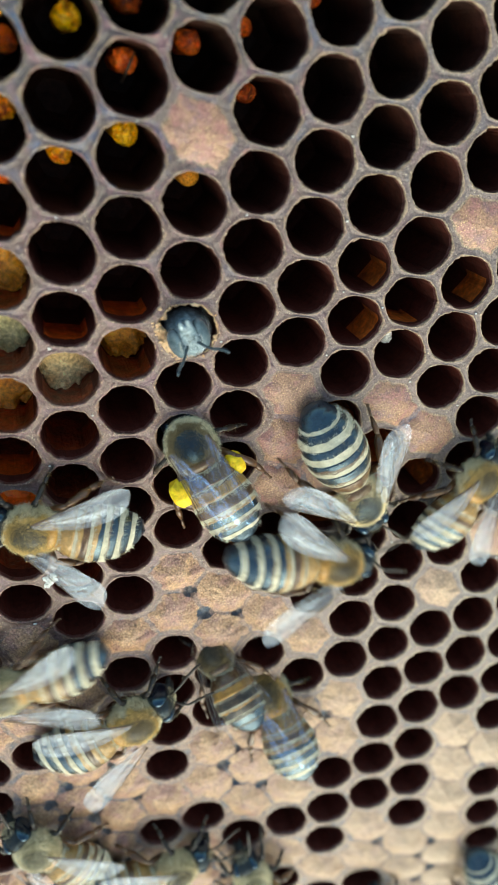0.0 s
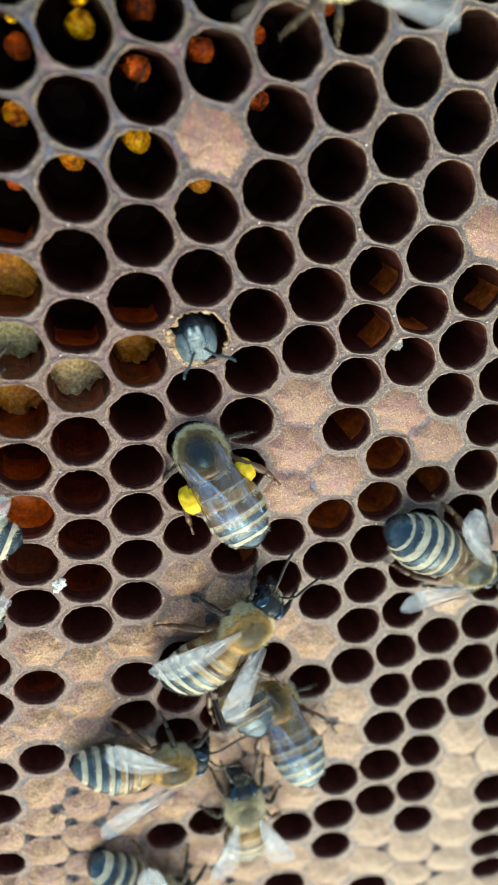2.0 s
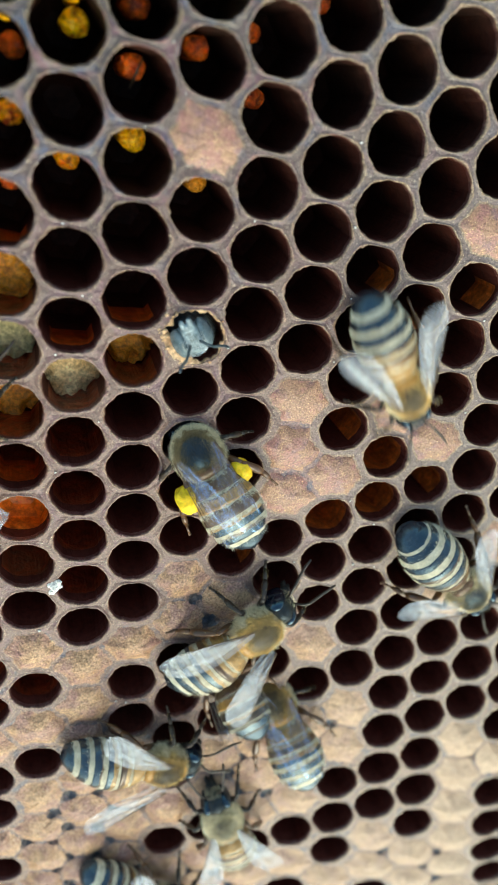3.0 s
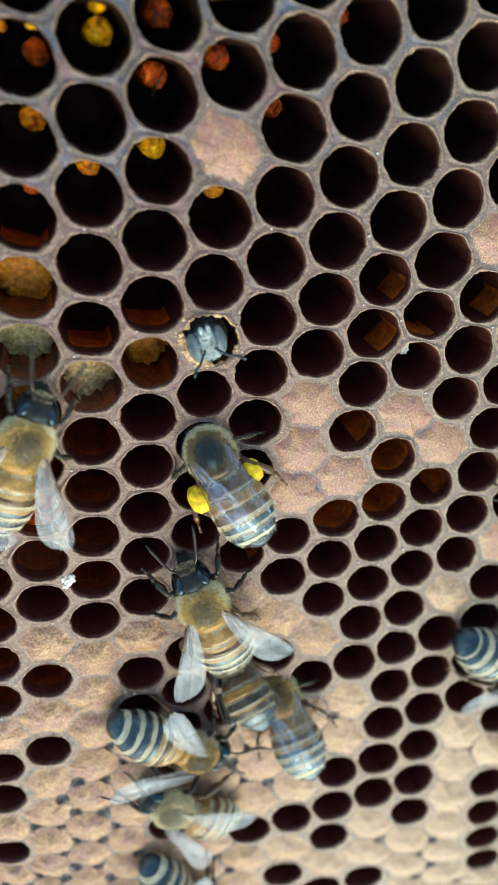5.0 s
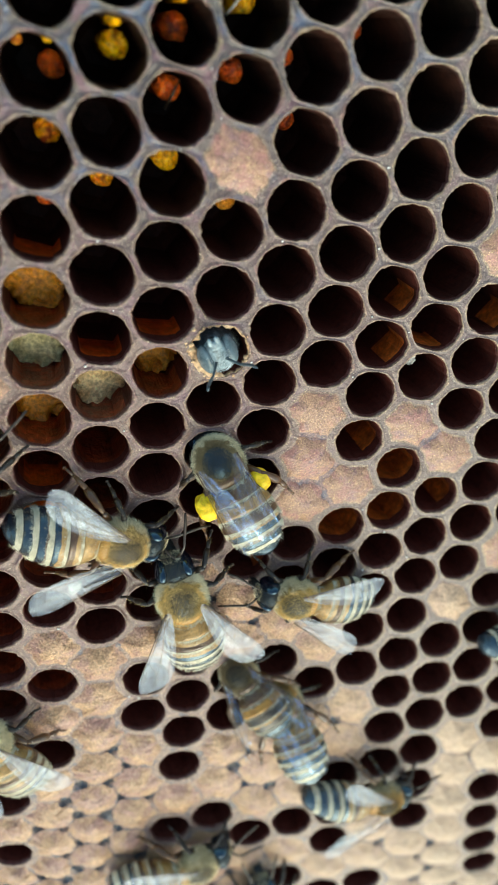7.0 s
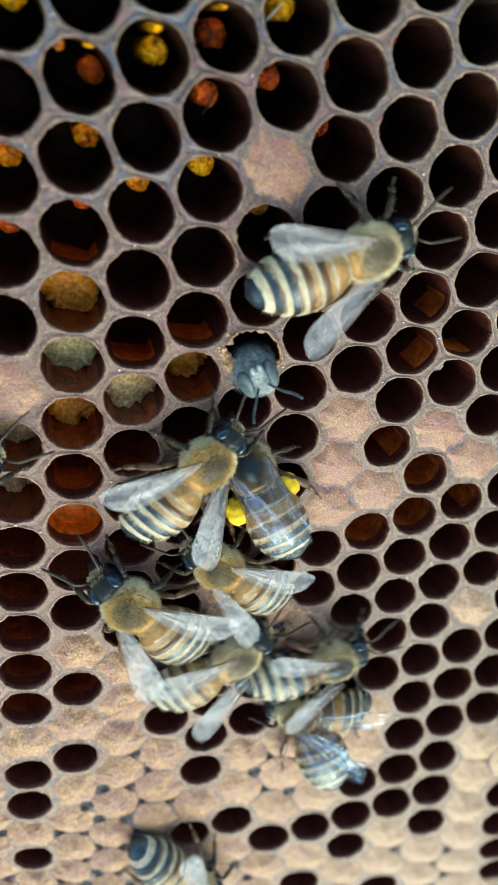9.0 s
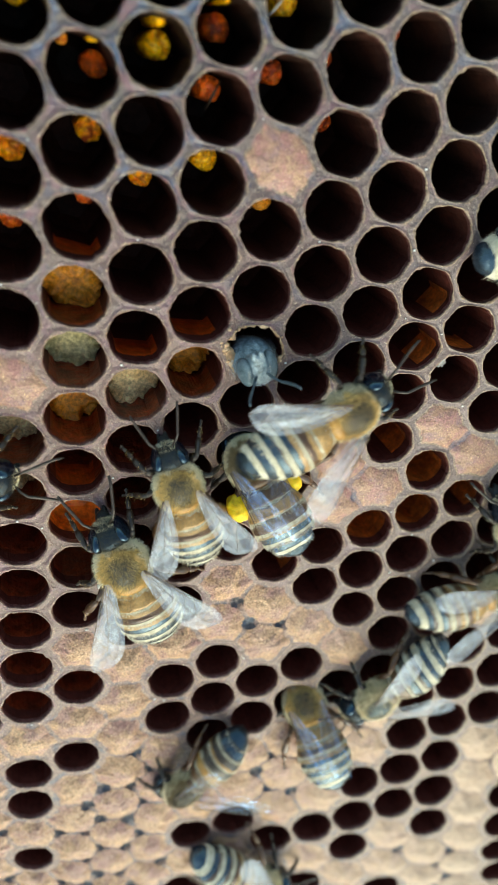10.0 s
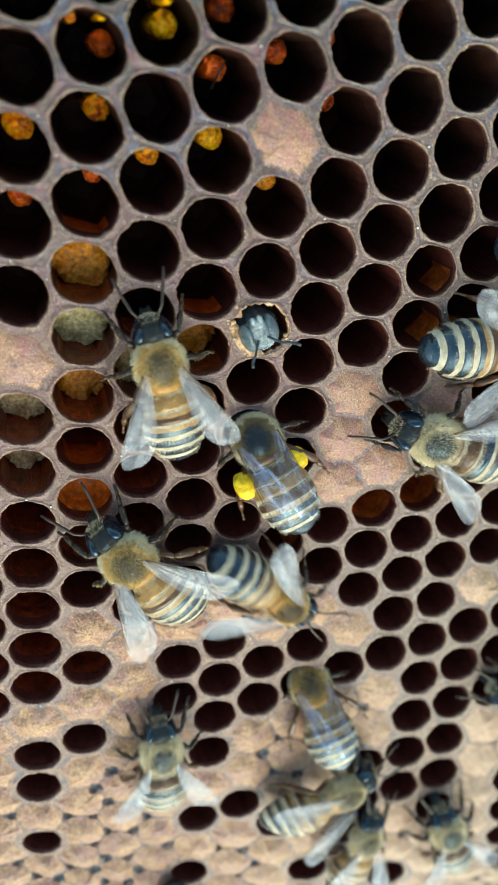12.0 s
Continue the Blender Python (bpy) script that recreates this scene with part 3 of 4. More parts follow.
def chewed_geo(mid, hole):
    """The gnawed edge of the cap: a torn ring of wax with flaps, widest on one side, and a few loose flakes."""
    rnd = random.Random(4)
    geo = Geo()
    rim = [q - mid for q in denser(hole, 2)]
    wide = [max(0.17, 0.85 * -p.normalized().x - 0.55 * p.normalized().y) for p in rim]  # towards the wide side
    outer, top, inner, under = [], [], [], []
    for k in range(len(rim)):
        p, side = rim[k], wide[k]
        n1, n2 = noise.noise(Vector((p.x * 1.1, p.y * 1.1, 3.0))), noise.noise(Vector((p.x * 2.8, p.y * 2.8, 8.0)))
        far = 1.02 + 0.22 * side + 0.20 * side * n1 + 0.07 * n2
        w = min(0.99, 0.98 - 0.50 * side ** 2 - 0.34 * side * n1 - 0.12 * n2)
        outer.append((p.x * far, p.y * far, -0.04))
        top.append((p.x * 1.0, p.y * 1.0, 0.02 + 0.10 * side + 0.12 * n1 + 0.08 * n2))
        inner.append((p.x * w, p.y * w, -0.12 + 0.30 * n1 + 0.10 * n2))
        under.append((p.x * min(1.0, w + 0.04), p.y * min(1.0, w + 0.04), -0.45 + 0.3 * n1))
    geo.ring_strip([outer, top, inner, under])
    for i in range(27):
        k = (30 + int(rnd.gauss(0, 7))) % SEG if i < 16 else rnd.randrange(SEG)
        p = (hole[k] - mid) * rnd.uniform(0.97, 1.25 if i < 16 else 1.08)
        r = rnd.uniform(0.06, 0.15) if i < 16 else rnd.uniform(0.04, 0.09)
        geo.ball((p.x, p.y, rnd.uniform(0.0, 0.15)), (r * rnd.uniform(0.8, 2.0), r * rnd.uniform(0.8, 1.6), r * 0.6), 8, 6, rough=0.9, seed=i * 1.7)
    return geo


def build_comb():
    comb = tagged(new("honeycomb"), "old brown wax brood comb with open and capped cells", "honeycomb", kind="structure")
    todo = [(c, h) for c in range(-4, 14) for h in range(-8, 46) if (c + h) % 2 == 0]
    rest = Geo()
    rest_caps = Geo()
    made = 0
    for c, h in todo:
        mid, places, radii = outline(c, h)
        if not (-48 < mid.x < 60 and -105 < mid.y < 48):
            continue
        capped = is_capped(c, h)
        geo, ring = cell_geo(c, h, mid, places, radii)
        near = -36 < mid.x < 34 and -70 < mid.y < 37
        if near and made < 300:
            made += 1
            ob = part("cell", geo, [RIM, WALL, AMBER, LIT_BROWN, SEAM, JOINT, DARK_AMBER, LIP, HONEY_GLOW, PIT, RIM_EDGE], comb, at=at_mm(mid.x, mid.y, 0), flat=(1, 2, 3, 6, 8))
            if capped:
                part("cap", cap_geo(mid, ring, c, h), [OLD_CAP if h < 13 else CAP], ob, "sandy tan wax cap")
            elif (c, h) == (3, 5):
                part("chewed_cap", chewed_geo(mid, ring), [CHEWED], ob, "torn crumbly remains of a wax cap")
            elif (c, h) in FILL:
                m, depth, cover, over, up = FILL[c, h]
                names = {POLLEN_Y: ("pollen", "bright yellow pollen"), POLLEN_O: ("pollen", "orange pollen"), POLLEN_R: ("pollen", "dark red pollen"), CRUMB: ("wax_flake", "pale grey wax flake")}
                nm, lb = names.get(m, ("bee_bread", "dull packed bee bread"))
                part(nm, fill_geo(mid, ring, depth, cover, over, up, c + 0.37 * h), [m], ob, lb)
                for m, depth, cover, over, up in MORE.get((c, h), ()):
                    part("pollen", fill_geo(mid, ring, depth, cover, over, up, c + 0.59 * h + over), [m], ob, names[m][1])
        else:
            for src, dst in ((geo, rest), (cap_geo(mid, ring, c, h), rest_caps)) if capped else ((geo, rest),):
                i = len(dst.v)
                dst.v.extend((x + mid.x, y + mid.y, z) for x, y, z in src.v)
                dst.f.extend(tuple(a + i for a in face) for face in src.f)
                dst.m.extend(src.m)
    tagged(part("outer_cells", rest, [RIM, WALL, AMBER, LIT_BROWN, SEAM, JOINT, DARK_AMBER, LIP, HONEY_GLOW, PIT, RIM_EDGE], comb, flat=(1, 2, 3, 6, 8)), kind="stuff")
    tagged(part("outer_caps", rest_caps, [CAP], comb), kind="stuff")
    slab = Geo()
    x0, x1, y0, y1 = -47, 59, -104, 47
    slab.ring_strip([[(x0, y0, -24), (x1, y0, -24), (x1, y1, -24), (x0, y1, -24)], [(x0, y0, -11.2), (x1, y0, -11.2), (x1, y1, -11.2), (x0, y1, -11.2)]])
    slab.f.extend([(3, 2, 1, 0), (4, 5, 6, 7)])
    slab.m.extend([0, 0])
    part("midrib", slab, [WALL], comb, smooth=False)
    return comb


def build_ground():
    geo = Geo()
    geo.v = [(-3e5, -3e5, -24.5), (3e5, -3e5, -24.5), (3e5, 3e5, -24.5), (-3e5, 3e5, -24.5)]
    geo.f, geo.m = [(0, 1, 2, 3)], [0]
    ob = new("ground", mesh_of("ground", geo, [EARTH], False))
    tagged(ob, "plain dark earth under the comb", "ground", kind="structure")


# ---- bees; the body lies along +y (head) with the feet at z = 0 ----
MIDDLE = 0.95  # moves the body so that its middle lies over the origin


def abdomen_section(s, seg=22, grow=1.0):
    """A cross-section of the abdomen, s from 0 at the waist to 1 at the tip."""
    w = 2.42 * math.sin(math.pi * min(1.0, 0.13 + 0.79 * s)) ** 0.62
    y = -0.55 - 6.8 * s
    z = 2.35 - 0.25 * s - 0.9 * s * s
    top, low = w * 0.84 * grow, w * 0.72
    ring = []
    for k in range(seg):
        a = 2 * math.pi * k / seg
        ring.append(Vector((w * grow * math.cos(a), y + MIDDLE + 0.2 * math.sin(a), z + (top if math.sin(a) > 0 else low) * math.sin(a))))
    return ring


def scatter_hair(geo, rnd, count, centre, radii, lengths, keep, width=0.05, lean=0.35, tone=lambda d: 0):
    c = Vector(centre)
    done = 0
    while done < count:
        d = Vector((rnd.gauss(0, 1), rnd.gauss(0, 1), rnd.gauss(0, 1))).normalized()
        if not keep(d, rnd):
            continue
        p = Vector((c.x + d.x * radii[0], c.y + d.y * radii[1], c.z + d.z * radii[2]))
        way = d + Vector((rnd.uniform(-lean, lean), rnd.uniform(-lean, lean) - 0.25, rnd.uniform(-lean, lean)))
        geo.hair(p, way, rnd.uniform(*lengths), width, tone(d))
        done += 1


def thorax_geo():
    g = Geo()
    g.ball((0, 1.55 + MIDDLE, 2.35), (1.82, 2.1, 1.70), 24, 16, rough=0.04)
    for i, face in enumerate(g.f):  # a smooth bald shield on top, fuzzy skin elsewhere
        q = sum((Vector(g.v[a]) for a in face), Vector()) / len(face) - Vector((0, 1.55 + MIDDLE, 2.35))
        g.m[i] = 0 if q.z > 0.8 and math.hypot(q.x / 1.25, (q.y - 0.2) / 1.35) < 1 else 1
    g.ball((0, 0.10 + MIDDLE, 3.05), (1.25, 0.72, 0.72), 18, 12, slot=2)
    g.tube([(0, -0.1 + MIDDLE, 2.2), (0, -0.9 + MIDDLE, 2.2)], [0.8, 0.7], 10)
    return g


def thorax_fur(seed, bald):
    """Long pale hairs round the sides, short dark ones over the bare shield."""
    rnd = random.Random(seed)
    g = Geo()

    def edge(d):
        away = math.hypot(d.x / 0.80, (d.y - 0.08) / 0.85) if d.z > 0 else 2.0
        return max(0.0, min(1.0, (away - 0.35) / 0.6))

    def pale(d, r):
        return d.z > -0.45 and r.random() < 1 - bald + bald * edge(d) ** 1.5

    def dark(d, r):
        return d.z > 0.2 and edge(d) < 0.8

    scatter_hair(g, rnd, 6500, (0, 1.55 + MIDDLE, 2.35), (1.80, 2.06, 1.67), (0.26, 0.64), lambda d, r: d.z < 0.62 and pale(d, r), 0.010, 0.5, lambda d: 2 if d.z + 0.35 * noise.noise(d * 3) < 0.40 else 0)
    scatter_hair(g, rnd, 3800, (0, 1.55 + MIDDLE, 2.35), (1.80, 2.06, 1.67), (0.14, 0.38), lambda d, r: d.z > 0.5 and pale(d, r), 0.010, 0.6)
    scatter_hair(g, rnd, 380, (0, 0.05 + MIDDLE, 2.8), (1.25, 0.8, 0.8), (0.25, 0.5), lambda d, r: d.z > -0.2, 0.016)
    faces = len(g.f)
    scatter_hair(g, rnd, int(2600 * bald), (0, 1.55 + MIDDLE, 2.35), (1.82, 2.09, 1.70), (0.07, 0.20), dark, 0.010, 0.6)
    g.m[faces:] = [1] * (len(g.f) - faces)
    return g


def narrowed(g, base=4.2):
    """The face narrows towards the jaws and bends down."""
    g.v = [(x * (1 - 0.17 * max(0.0, y - MIDDLE - base)), y, z - 0.22 * max(0.0, y - MIDDLE - base) ** 2) for x, y, z in g.v]
    return g


def head_geo(simple_eyes=True):
    """Wide across, short from nape to brow, the face sloping down to the jaws."""
    g = Geo()
    g.ball((0, 4.40 + MIDDLE, 2.15), (1.34, 1.08, 1.32), 26, 18, rough=0.06)
    g.ball((0, 4.85 + MIDDLE, 1.75), (0.92, 0.78, 1.0), 18, 12)
    g.ball((0, 5.35 + MIDDLE, 1.25), (0.70, 0.42, 0.55), 14, 10)
    for side in (1, -1):
        g.ball((side * 0.36, 5.50 + MIDDLE, 0.85), (0.28, 0.32, 0.42), 8, 6)
        g.ball((side * 0.40, 5.20 + MIDDLE, 2.28), (0.24, 0.20, 0.20), 8, 6)
    for x, y, z in ((0, 4.45, 3.42), (0.28, 4.22, 3.42), (-0.28, 4.22, 3.42)) if simple_eyes else ():
        g.ball((x, y + MIDDLE, z), (0.11, 0.11, 0.09), 8, 6)
    return narrowed(g)


def head_fur(seed):
    """A pale ruff at the nape, short dark hair on the crown and a downy face."""
    rnd = random.Random(seed)
    g = Geo()
    middle, size = (0, 4.40 + MIDDLE, 2.15), (1.33, 1.07, 1.31)
    scatter_hair(g, rnd, 700, middle, size, (0.25, 0.50), lambda d, r: d.z > -0.3 and d.y < -0.40, 0.012, 0.6)
    scatter_hair(g, rnd, 700, (0, 4.95 + MIDDLE, 1.75), (1.0, 0.72, 0.95), (0.10, 0.22), lambda d, r: d.z > -0.2 and d.y > 0.2, 0.010, 0.6)
    faces = len(g.f)
    scatter_hair(g, rnd, 520, middle, size, (0.12, 0.30), lambda d, r: d.z > 0.3 and abs(d.x) < 0.6 and d.y > -0.5, 0.008, 0.6)
    g.m[faces:] = [1] * (len(g.f) - faces)
    return g


def eye_geo(side):
    g = Geo()
    g.ball((side * 1.02, 4.48 + MIDDLE, 2.12), (0.62, 0.95, 1.24), 22, 18)
    return narrowed(g)


def antenna_geo(side):
    """From its socket at the origin: a scape, an elbow and a ringed flagellum."""
    g = Geo()
    pts = [(0, 0, 0), (side * 0.45, 0.55, 0.35), (side * 0.75, 1.05, 0.45), (side * 0.85, 1.35, 0.35), (side * 1.1, 2.1, 0.1), (side * 1.35, 2.9, -0.1), (side * 1.5, 3.6, -0.2)]
    g.tube(pts, [0.11, 0.10, 0.10, 0.12, 0.12, 0.12, 0.09], 8)
    return g


def tergite_geo(i, fringe_seed, band=0.42, middle=0.2):
    """A back plate of the abdomen: slot 0 shell, slot 1 pale felt at its fore edge with short hairs."""
    g = Geo()
    s0, s1 = i / 6.0, min(1.0, (i + 1) / 6.0 + 0.02)
    rings, slots = [], []
    steps = 9
    for k in range(steps + 1):
        f = k / steps
        s = s0 + (s1 - s0) * f
        ring = abdomen_section(s, 28, 1.0 + 0.035 * f)
        if 0 < k < steps:  # uneven edges between felt and shell
            for n, p in enumerate(ring):
                p.y += 0.22 * noise.noise(Vector((p.x * 1.6, p.z * 1.6, 3.0 * k + 11 * i)))
        rings.append(ring)
        slots.append(1 if f < band else 2 if f < band + middle else 0)
    # rear lip turned in
    lip = [Vector((p.x * 0.94, p.y - 0.02, 2.0 + (p.z - 2.0) * 0.95)) for p in rings[-1]]
    rings.append(lip)
    first = g.ring_strip(rings, slots=slots[:-1] + [0])
    if i == 5:
        tip = sum((Vector(p) for p in lip), Vector()) / len(lip)
        g.fan(first + (len(rings) - 1) * 28, 28, (tip.x, tip.y - 0.45, tip.z - 0.1), 0)
    rnd = random.Random(fringe_seed + i)
    for n in range(640 if i < 5 else 120):
        f = rnd.uniform(0.0, band + 0.14) if n % 9 or i == 5 else rnd.random()
        a = rnd.uniform(-0.25, math.pi + 0.25) if n % 4 else rnd.choice((rnd.uniform(-0.4, 0.35), math.pi + rnd.uniform(-0.35, 0.4)))
        s = s0 + (s1 - s0) * f
        sec = abdomen_section(s, 28, 1.0 + 0.035 * f)
        k = a / (2 * math.pi) * 28
        p = sec[int(k) % 28].lerp(sec[(int(k) + 1) % 28], k % 1.0)
        d = Vector((math.cos(a) * 0.6, -1.0, math.sin(a) * 0.5))
        g.hair(p, d, rnd.uniform(0.14, 0.36), 0.011, 1 if f < band + 0.14 else 3)
    for n in range((700, 400, 150, 0, 0, 0)[i]):  # a golden down on the fore plates
        f, a = rnd.random(), rnd.uniform(0.0, math.pi)
        sec = abdomen_section(s0 + (s1 - s0) * f, 28, 1.0 + 0.035 * f)
        k = a / (2 * math.pi) * 28
        g.hair(sec[int(k) % 28].lerp(sec[(int(k) + 1) % 28], k % 1.0), Vector((math.cos(a) * 0.6, -1.0, math.sin(a) * 0.6)), rnd.uniform(0.10, 0.22), 0.006, 3)
    return g


def belly_geo():
    g = Geo()
    rings = []
    for k in range(15):
        ring = abdomen_section(k / 14, 18, 0.93)
        rings.append([Vector((p.x * 0.95, p.y, p.z - 0.05)) for p in ring])
    first = g.ring_strip(rings)
    g.fan(first, 18, (0, -0.4 + MIDDLE, 2.3), flip=True)
    g.fan(first + 14 * 18, 18, (0, -7.6 + MIDDLE, 1.3))
    return g


def wing_outline(f, hind):
    """Fore and hind edge of the wing at f of its length, outwards positive."""
    tip = math.sqrt(max(0.0, 1 - ((f - 0.72) / 0.28) ** 2)) if f > 0.72 else 1.0
    rise = math.sin(min(1.0, f / 0.72) * math.pi / 2)
    if hind:
        return (0.18 + 0.26 * f) * tip, -(0.22 + 1.20 * rise) * tip, 6.2
    lead, trail, size = (0.22 + 0.55 * f) * tip, -(0.28 + 1.68 * rise) * tip, 8.3
    return lead, trail, size


def wing_geo(side, hind):
    """Root at the origin, length along -y, fore edge outwards. Slot 0 membrane, slot 1 veins."""
    g = Geo()
    rows, cols = 16, 6

    def place(f, q, lift=0.0):
        lead, trail, size = wing_outline(f, hind)
        x = trail + (lead - trail) * q
        z = 0.22 * math.sin(math.pi * f) - 0.10 * (1 - q) + 0.09 * math.sin(9 * q + 5 * f) + lift
        return (side * x, -size * f, z)

    grid = [[place(0.005 + 0.99 * i / rows, k / cols) for k in range(cols + 1)] for i in range(rows + 1)]
    g.ring_strip(grid, closed=False)

    def vein(path, w):
        left, right = [], []
        fine = []
        for (f0, q0), (f1, q1) in zip(path[:-1], path[1:]):
            for i in range(5):
                s = i / 5
                fine.append((f0 + (f1 - f0) * s, q0 + (q1 - q0) * s))
        fine.append(path[-1])
        pts = [place(min(0.99, f), q, 0.02) for f, q in fine]
        g.tube(pts, [0.42 * w * (1 - 0.45 * i / len(pts)) for i in range(len(pts))], 5, 1)

    if hind:
        vein([(0.01, 0.9), (0.4, 0.95), (0.8, 0.9)], 0.07)
        vein([(0.01, 0.8), (0.35, 0.6), (0.65, 0.5), (0.9, 0.45)], 0.05)
        vein([(0.2, 0.7), (0.45, 0.3), (0.6, 0.1)], 0.045)
    else:
        vein([(0.005, 0.92), (0.3, 0.985), (0.62, 0.985), (0.82, 0.93)], 0.10)
        vein([(0.01, 0.84), (0.3, 0.9), (0.6, 0.9), (0.68, 0.97)], 0.07)
        vein([(0.01, 0.75), (0.25, 0.62), (0.5, 0.55), (0.75, 0.5), (0.88, 0.45)], 0.055)
        vein([(0.02, 0.62), (0.25, 0.3), (0.48, 0.2), (0.7, 0.16)], 0.05)
        vein([(0.3, 0.9), (0.36, 0.74), (0.40, 0.58)], 0.045)
        vein([(0.46, 0.9), (0.52, 0.74), (0.56, 0.54)], 0.045)
        vein([(0.60, 0.9), (0.66, 0.70), (0.72, 0.51)], 0.045)
        vein([(0.40, 0.58), (0.45, 0.38), (0.48, 0.2)], 0.045)
        vein([(0.60, 0.53), (0.64, 0.34), (0.66, 0.17)], 0.045)
        vein([(0.68, 0.88), (0.82, 0.78), (0.86, 0.90)], 0.04)
        vein([(0.22, 0.33), (0.20, 0.12), (0.30, 0.02)], 0.04)
        vein([(0.72, 0.51), (0.78, 0.66), (0.82, 0.78)], 0.035)
        vein([(0.66, 0.17), (0.76, 0.22), (0.86, 0.20)], 0.035)
        vein([(0.75, 0.50), (0.80, 0.34), (0.84, 0.21)], 0.035)
    return g


LEGS = {"fore": [(1.0, 2.7, 1.3), (2.0, 3.8, 2.2), (2.5, 4.8, 1.1), (2.8, 5.3, 0.35), (3.0, 5.7, 0.05)],
        "mid": [(1.1, 1.6, 1.2), (2.7, 1.5, 2.5), (3.6, 1.0, 1.2), (4.1, 0.7, 0.35), (4.5, 0.45, 0.05)],
        "hind": [(1.1, 0.6, 1.2), (2.6, -0.8, 2.6), (3.6, -2.5, 1.4), (3.9, -3.6, 0.45), (4.1, -4.4, 0.05)]}


def leg_geo(kind, side):
    """Hip at the origin."""
    g = Geo()
    hip = Vector(LEGS[kind][0])
    p = [Vector(q) - hip for q in LEGS[kind]]
    p = [Vector((side * q.x, q.y, q.z)) for q in p]
    thick = 1.35 if kind == "hind" else 1.0
    g.tube([p[0], p[0].lerp(p[1], 0.25), p[0].lerp(p[1], 0.7), p[1]], [0.20, 0.29, 0.28, 0.18], 9)
    g.tube([p[1], p[1].lerp(p[2], 0.3), p[1].lerp(p[2], 0.75), p[2]], [0.16, 0.21 * thick, 0.27 * thick, 0.17 * thick], 9)
    g.tube([p[2], p[2].lerp(p[3], 0.5), p[3]], [0.16 * thick, 0.19 * thick, 0.12], 8)
    g.tube([p[3], p[3].lerp(p[4], 0.5), p[4]], [0.12, 0.12, 0.10], 7)
    g.ball(p[4], (0.16, 0.16, 0.1), 7, 5)
    rnd = random.Random(7)
    for a, b, r in ((0, 1, 0.36), (1, 2, 0.32), (2, 3, 0.22)):
        for _ in range(16):
            q = p[a].lerp(p[b], rnd.uniform(0.1, 0.95))
            d = Vector((rnd.uniform(-1, 1), rnd.uniform(-1, 1), rnd.uniform(-0.4, 1))).normalized()
            g.hair(q + d * r * 0.8, d + (p[b] - p[a]).normalized() * 0.8, rnd.uniform(0.12, 0.26), 0.008, 1)
    return g, hip


def pollen_load_geo(side):
    g = Geo()
    g.ball((1.15 if side > 0 else -1.45, -2.0, 0.9), (0.78, 1.05, 0.80) if side > 0 else (0.95, 1.22, 0.9), 28, 20, rough=0.14, seed=side)
    return g


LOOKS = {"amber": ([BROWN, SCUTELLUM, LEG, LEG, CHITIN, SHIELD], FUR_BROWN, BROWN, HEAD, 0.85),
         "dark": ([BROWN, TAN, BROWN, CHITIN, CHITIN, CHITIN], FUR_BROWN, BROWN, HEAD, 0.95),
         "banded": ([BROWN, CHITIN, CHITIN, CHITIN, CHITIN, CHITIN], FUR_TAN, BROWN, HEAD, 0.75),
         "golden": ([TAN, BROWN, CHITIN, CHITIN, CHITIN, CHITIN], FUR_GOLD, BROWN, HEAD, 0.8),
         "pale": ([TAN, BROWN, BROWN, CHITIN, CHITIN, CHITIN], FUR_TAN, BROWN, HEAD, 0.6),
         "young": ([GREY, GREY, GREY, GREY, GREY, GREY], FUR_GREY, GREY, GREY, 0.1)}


BANDS = {"dark": 0.27, "banded": 0.46, "amber": 0.13, "golden": 0.32, "pale": 0.38, "young": 0.3}


def wing_pose(side, hind, spread, scale, lift=0.0):
    """Outspread, or laid back along the flanks and rolled outwards."""
    folded = spread < 15
    fold, roll = (0.5, 72 if spread == 7 else 13) if folded else (0.0, 6)
    root, z = 1.55 if folded else 1.35, (5.0 if spread < 5 else 4.0) + (0.12 if side > 0 else 0.0)
    lift = lift - 5 if spread < 5 else lift
    if hind:
        return at_mm(side * (root - 0.1), 0.9 + fold + MIDDLE, z - 0.35, -5 - lift, side * (roll - 6), side * (spread + (6 if spread > 15 else -2)), scale)
    return at_mm(side * root, 1.7 + fold + MIDDLE, z, -4 - lift, side * roll, side * spread, scale)


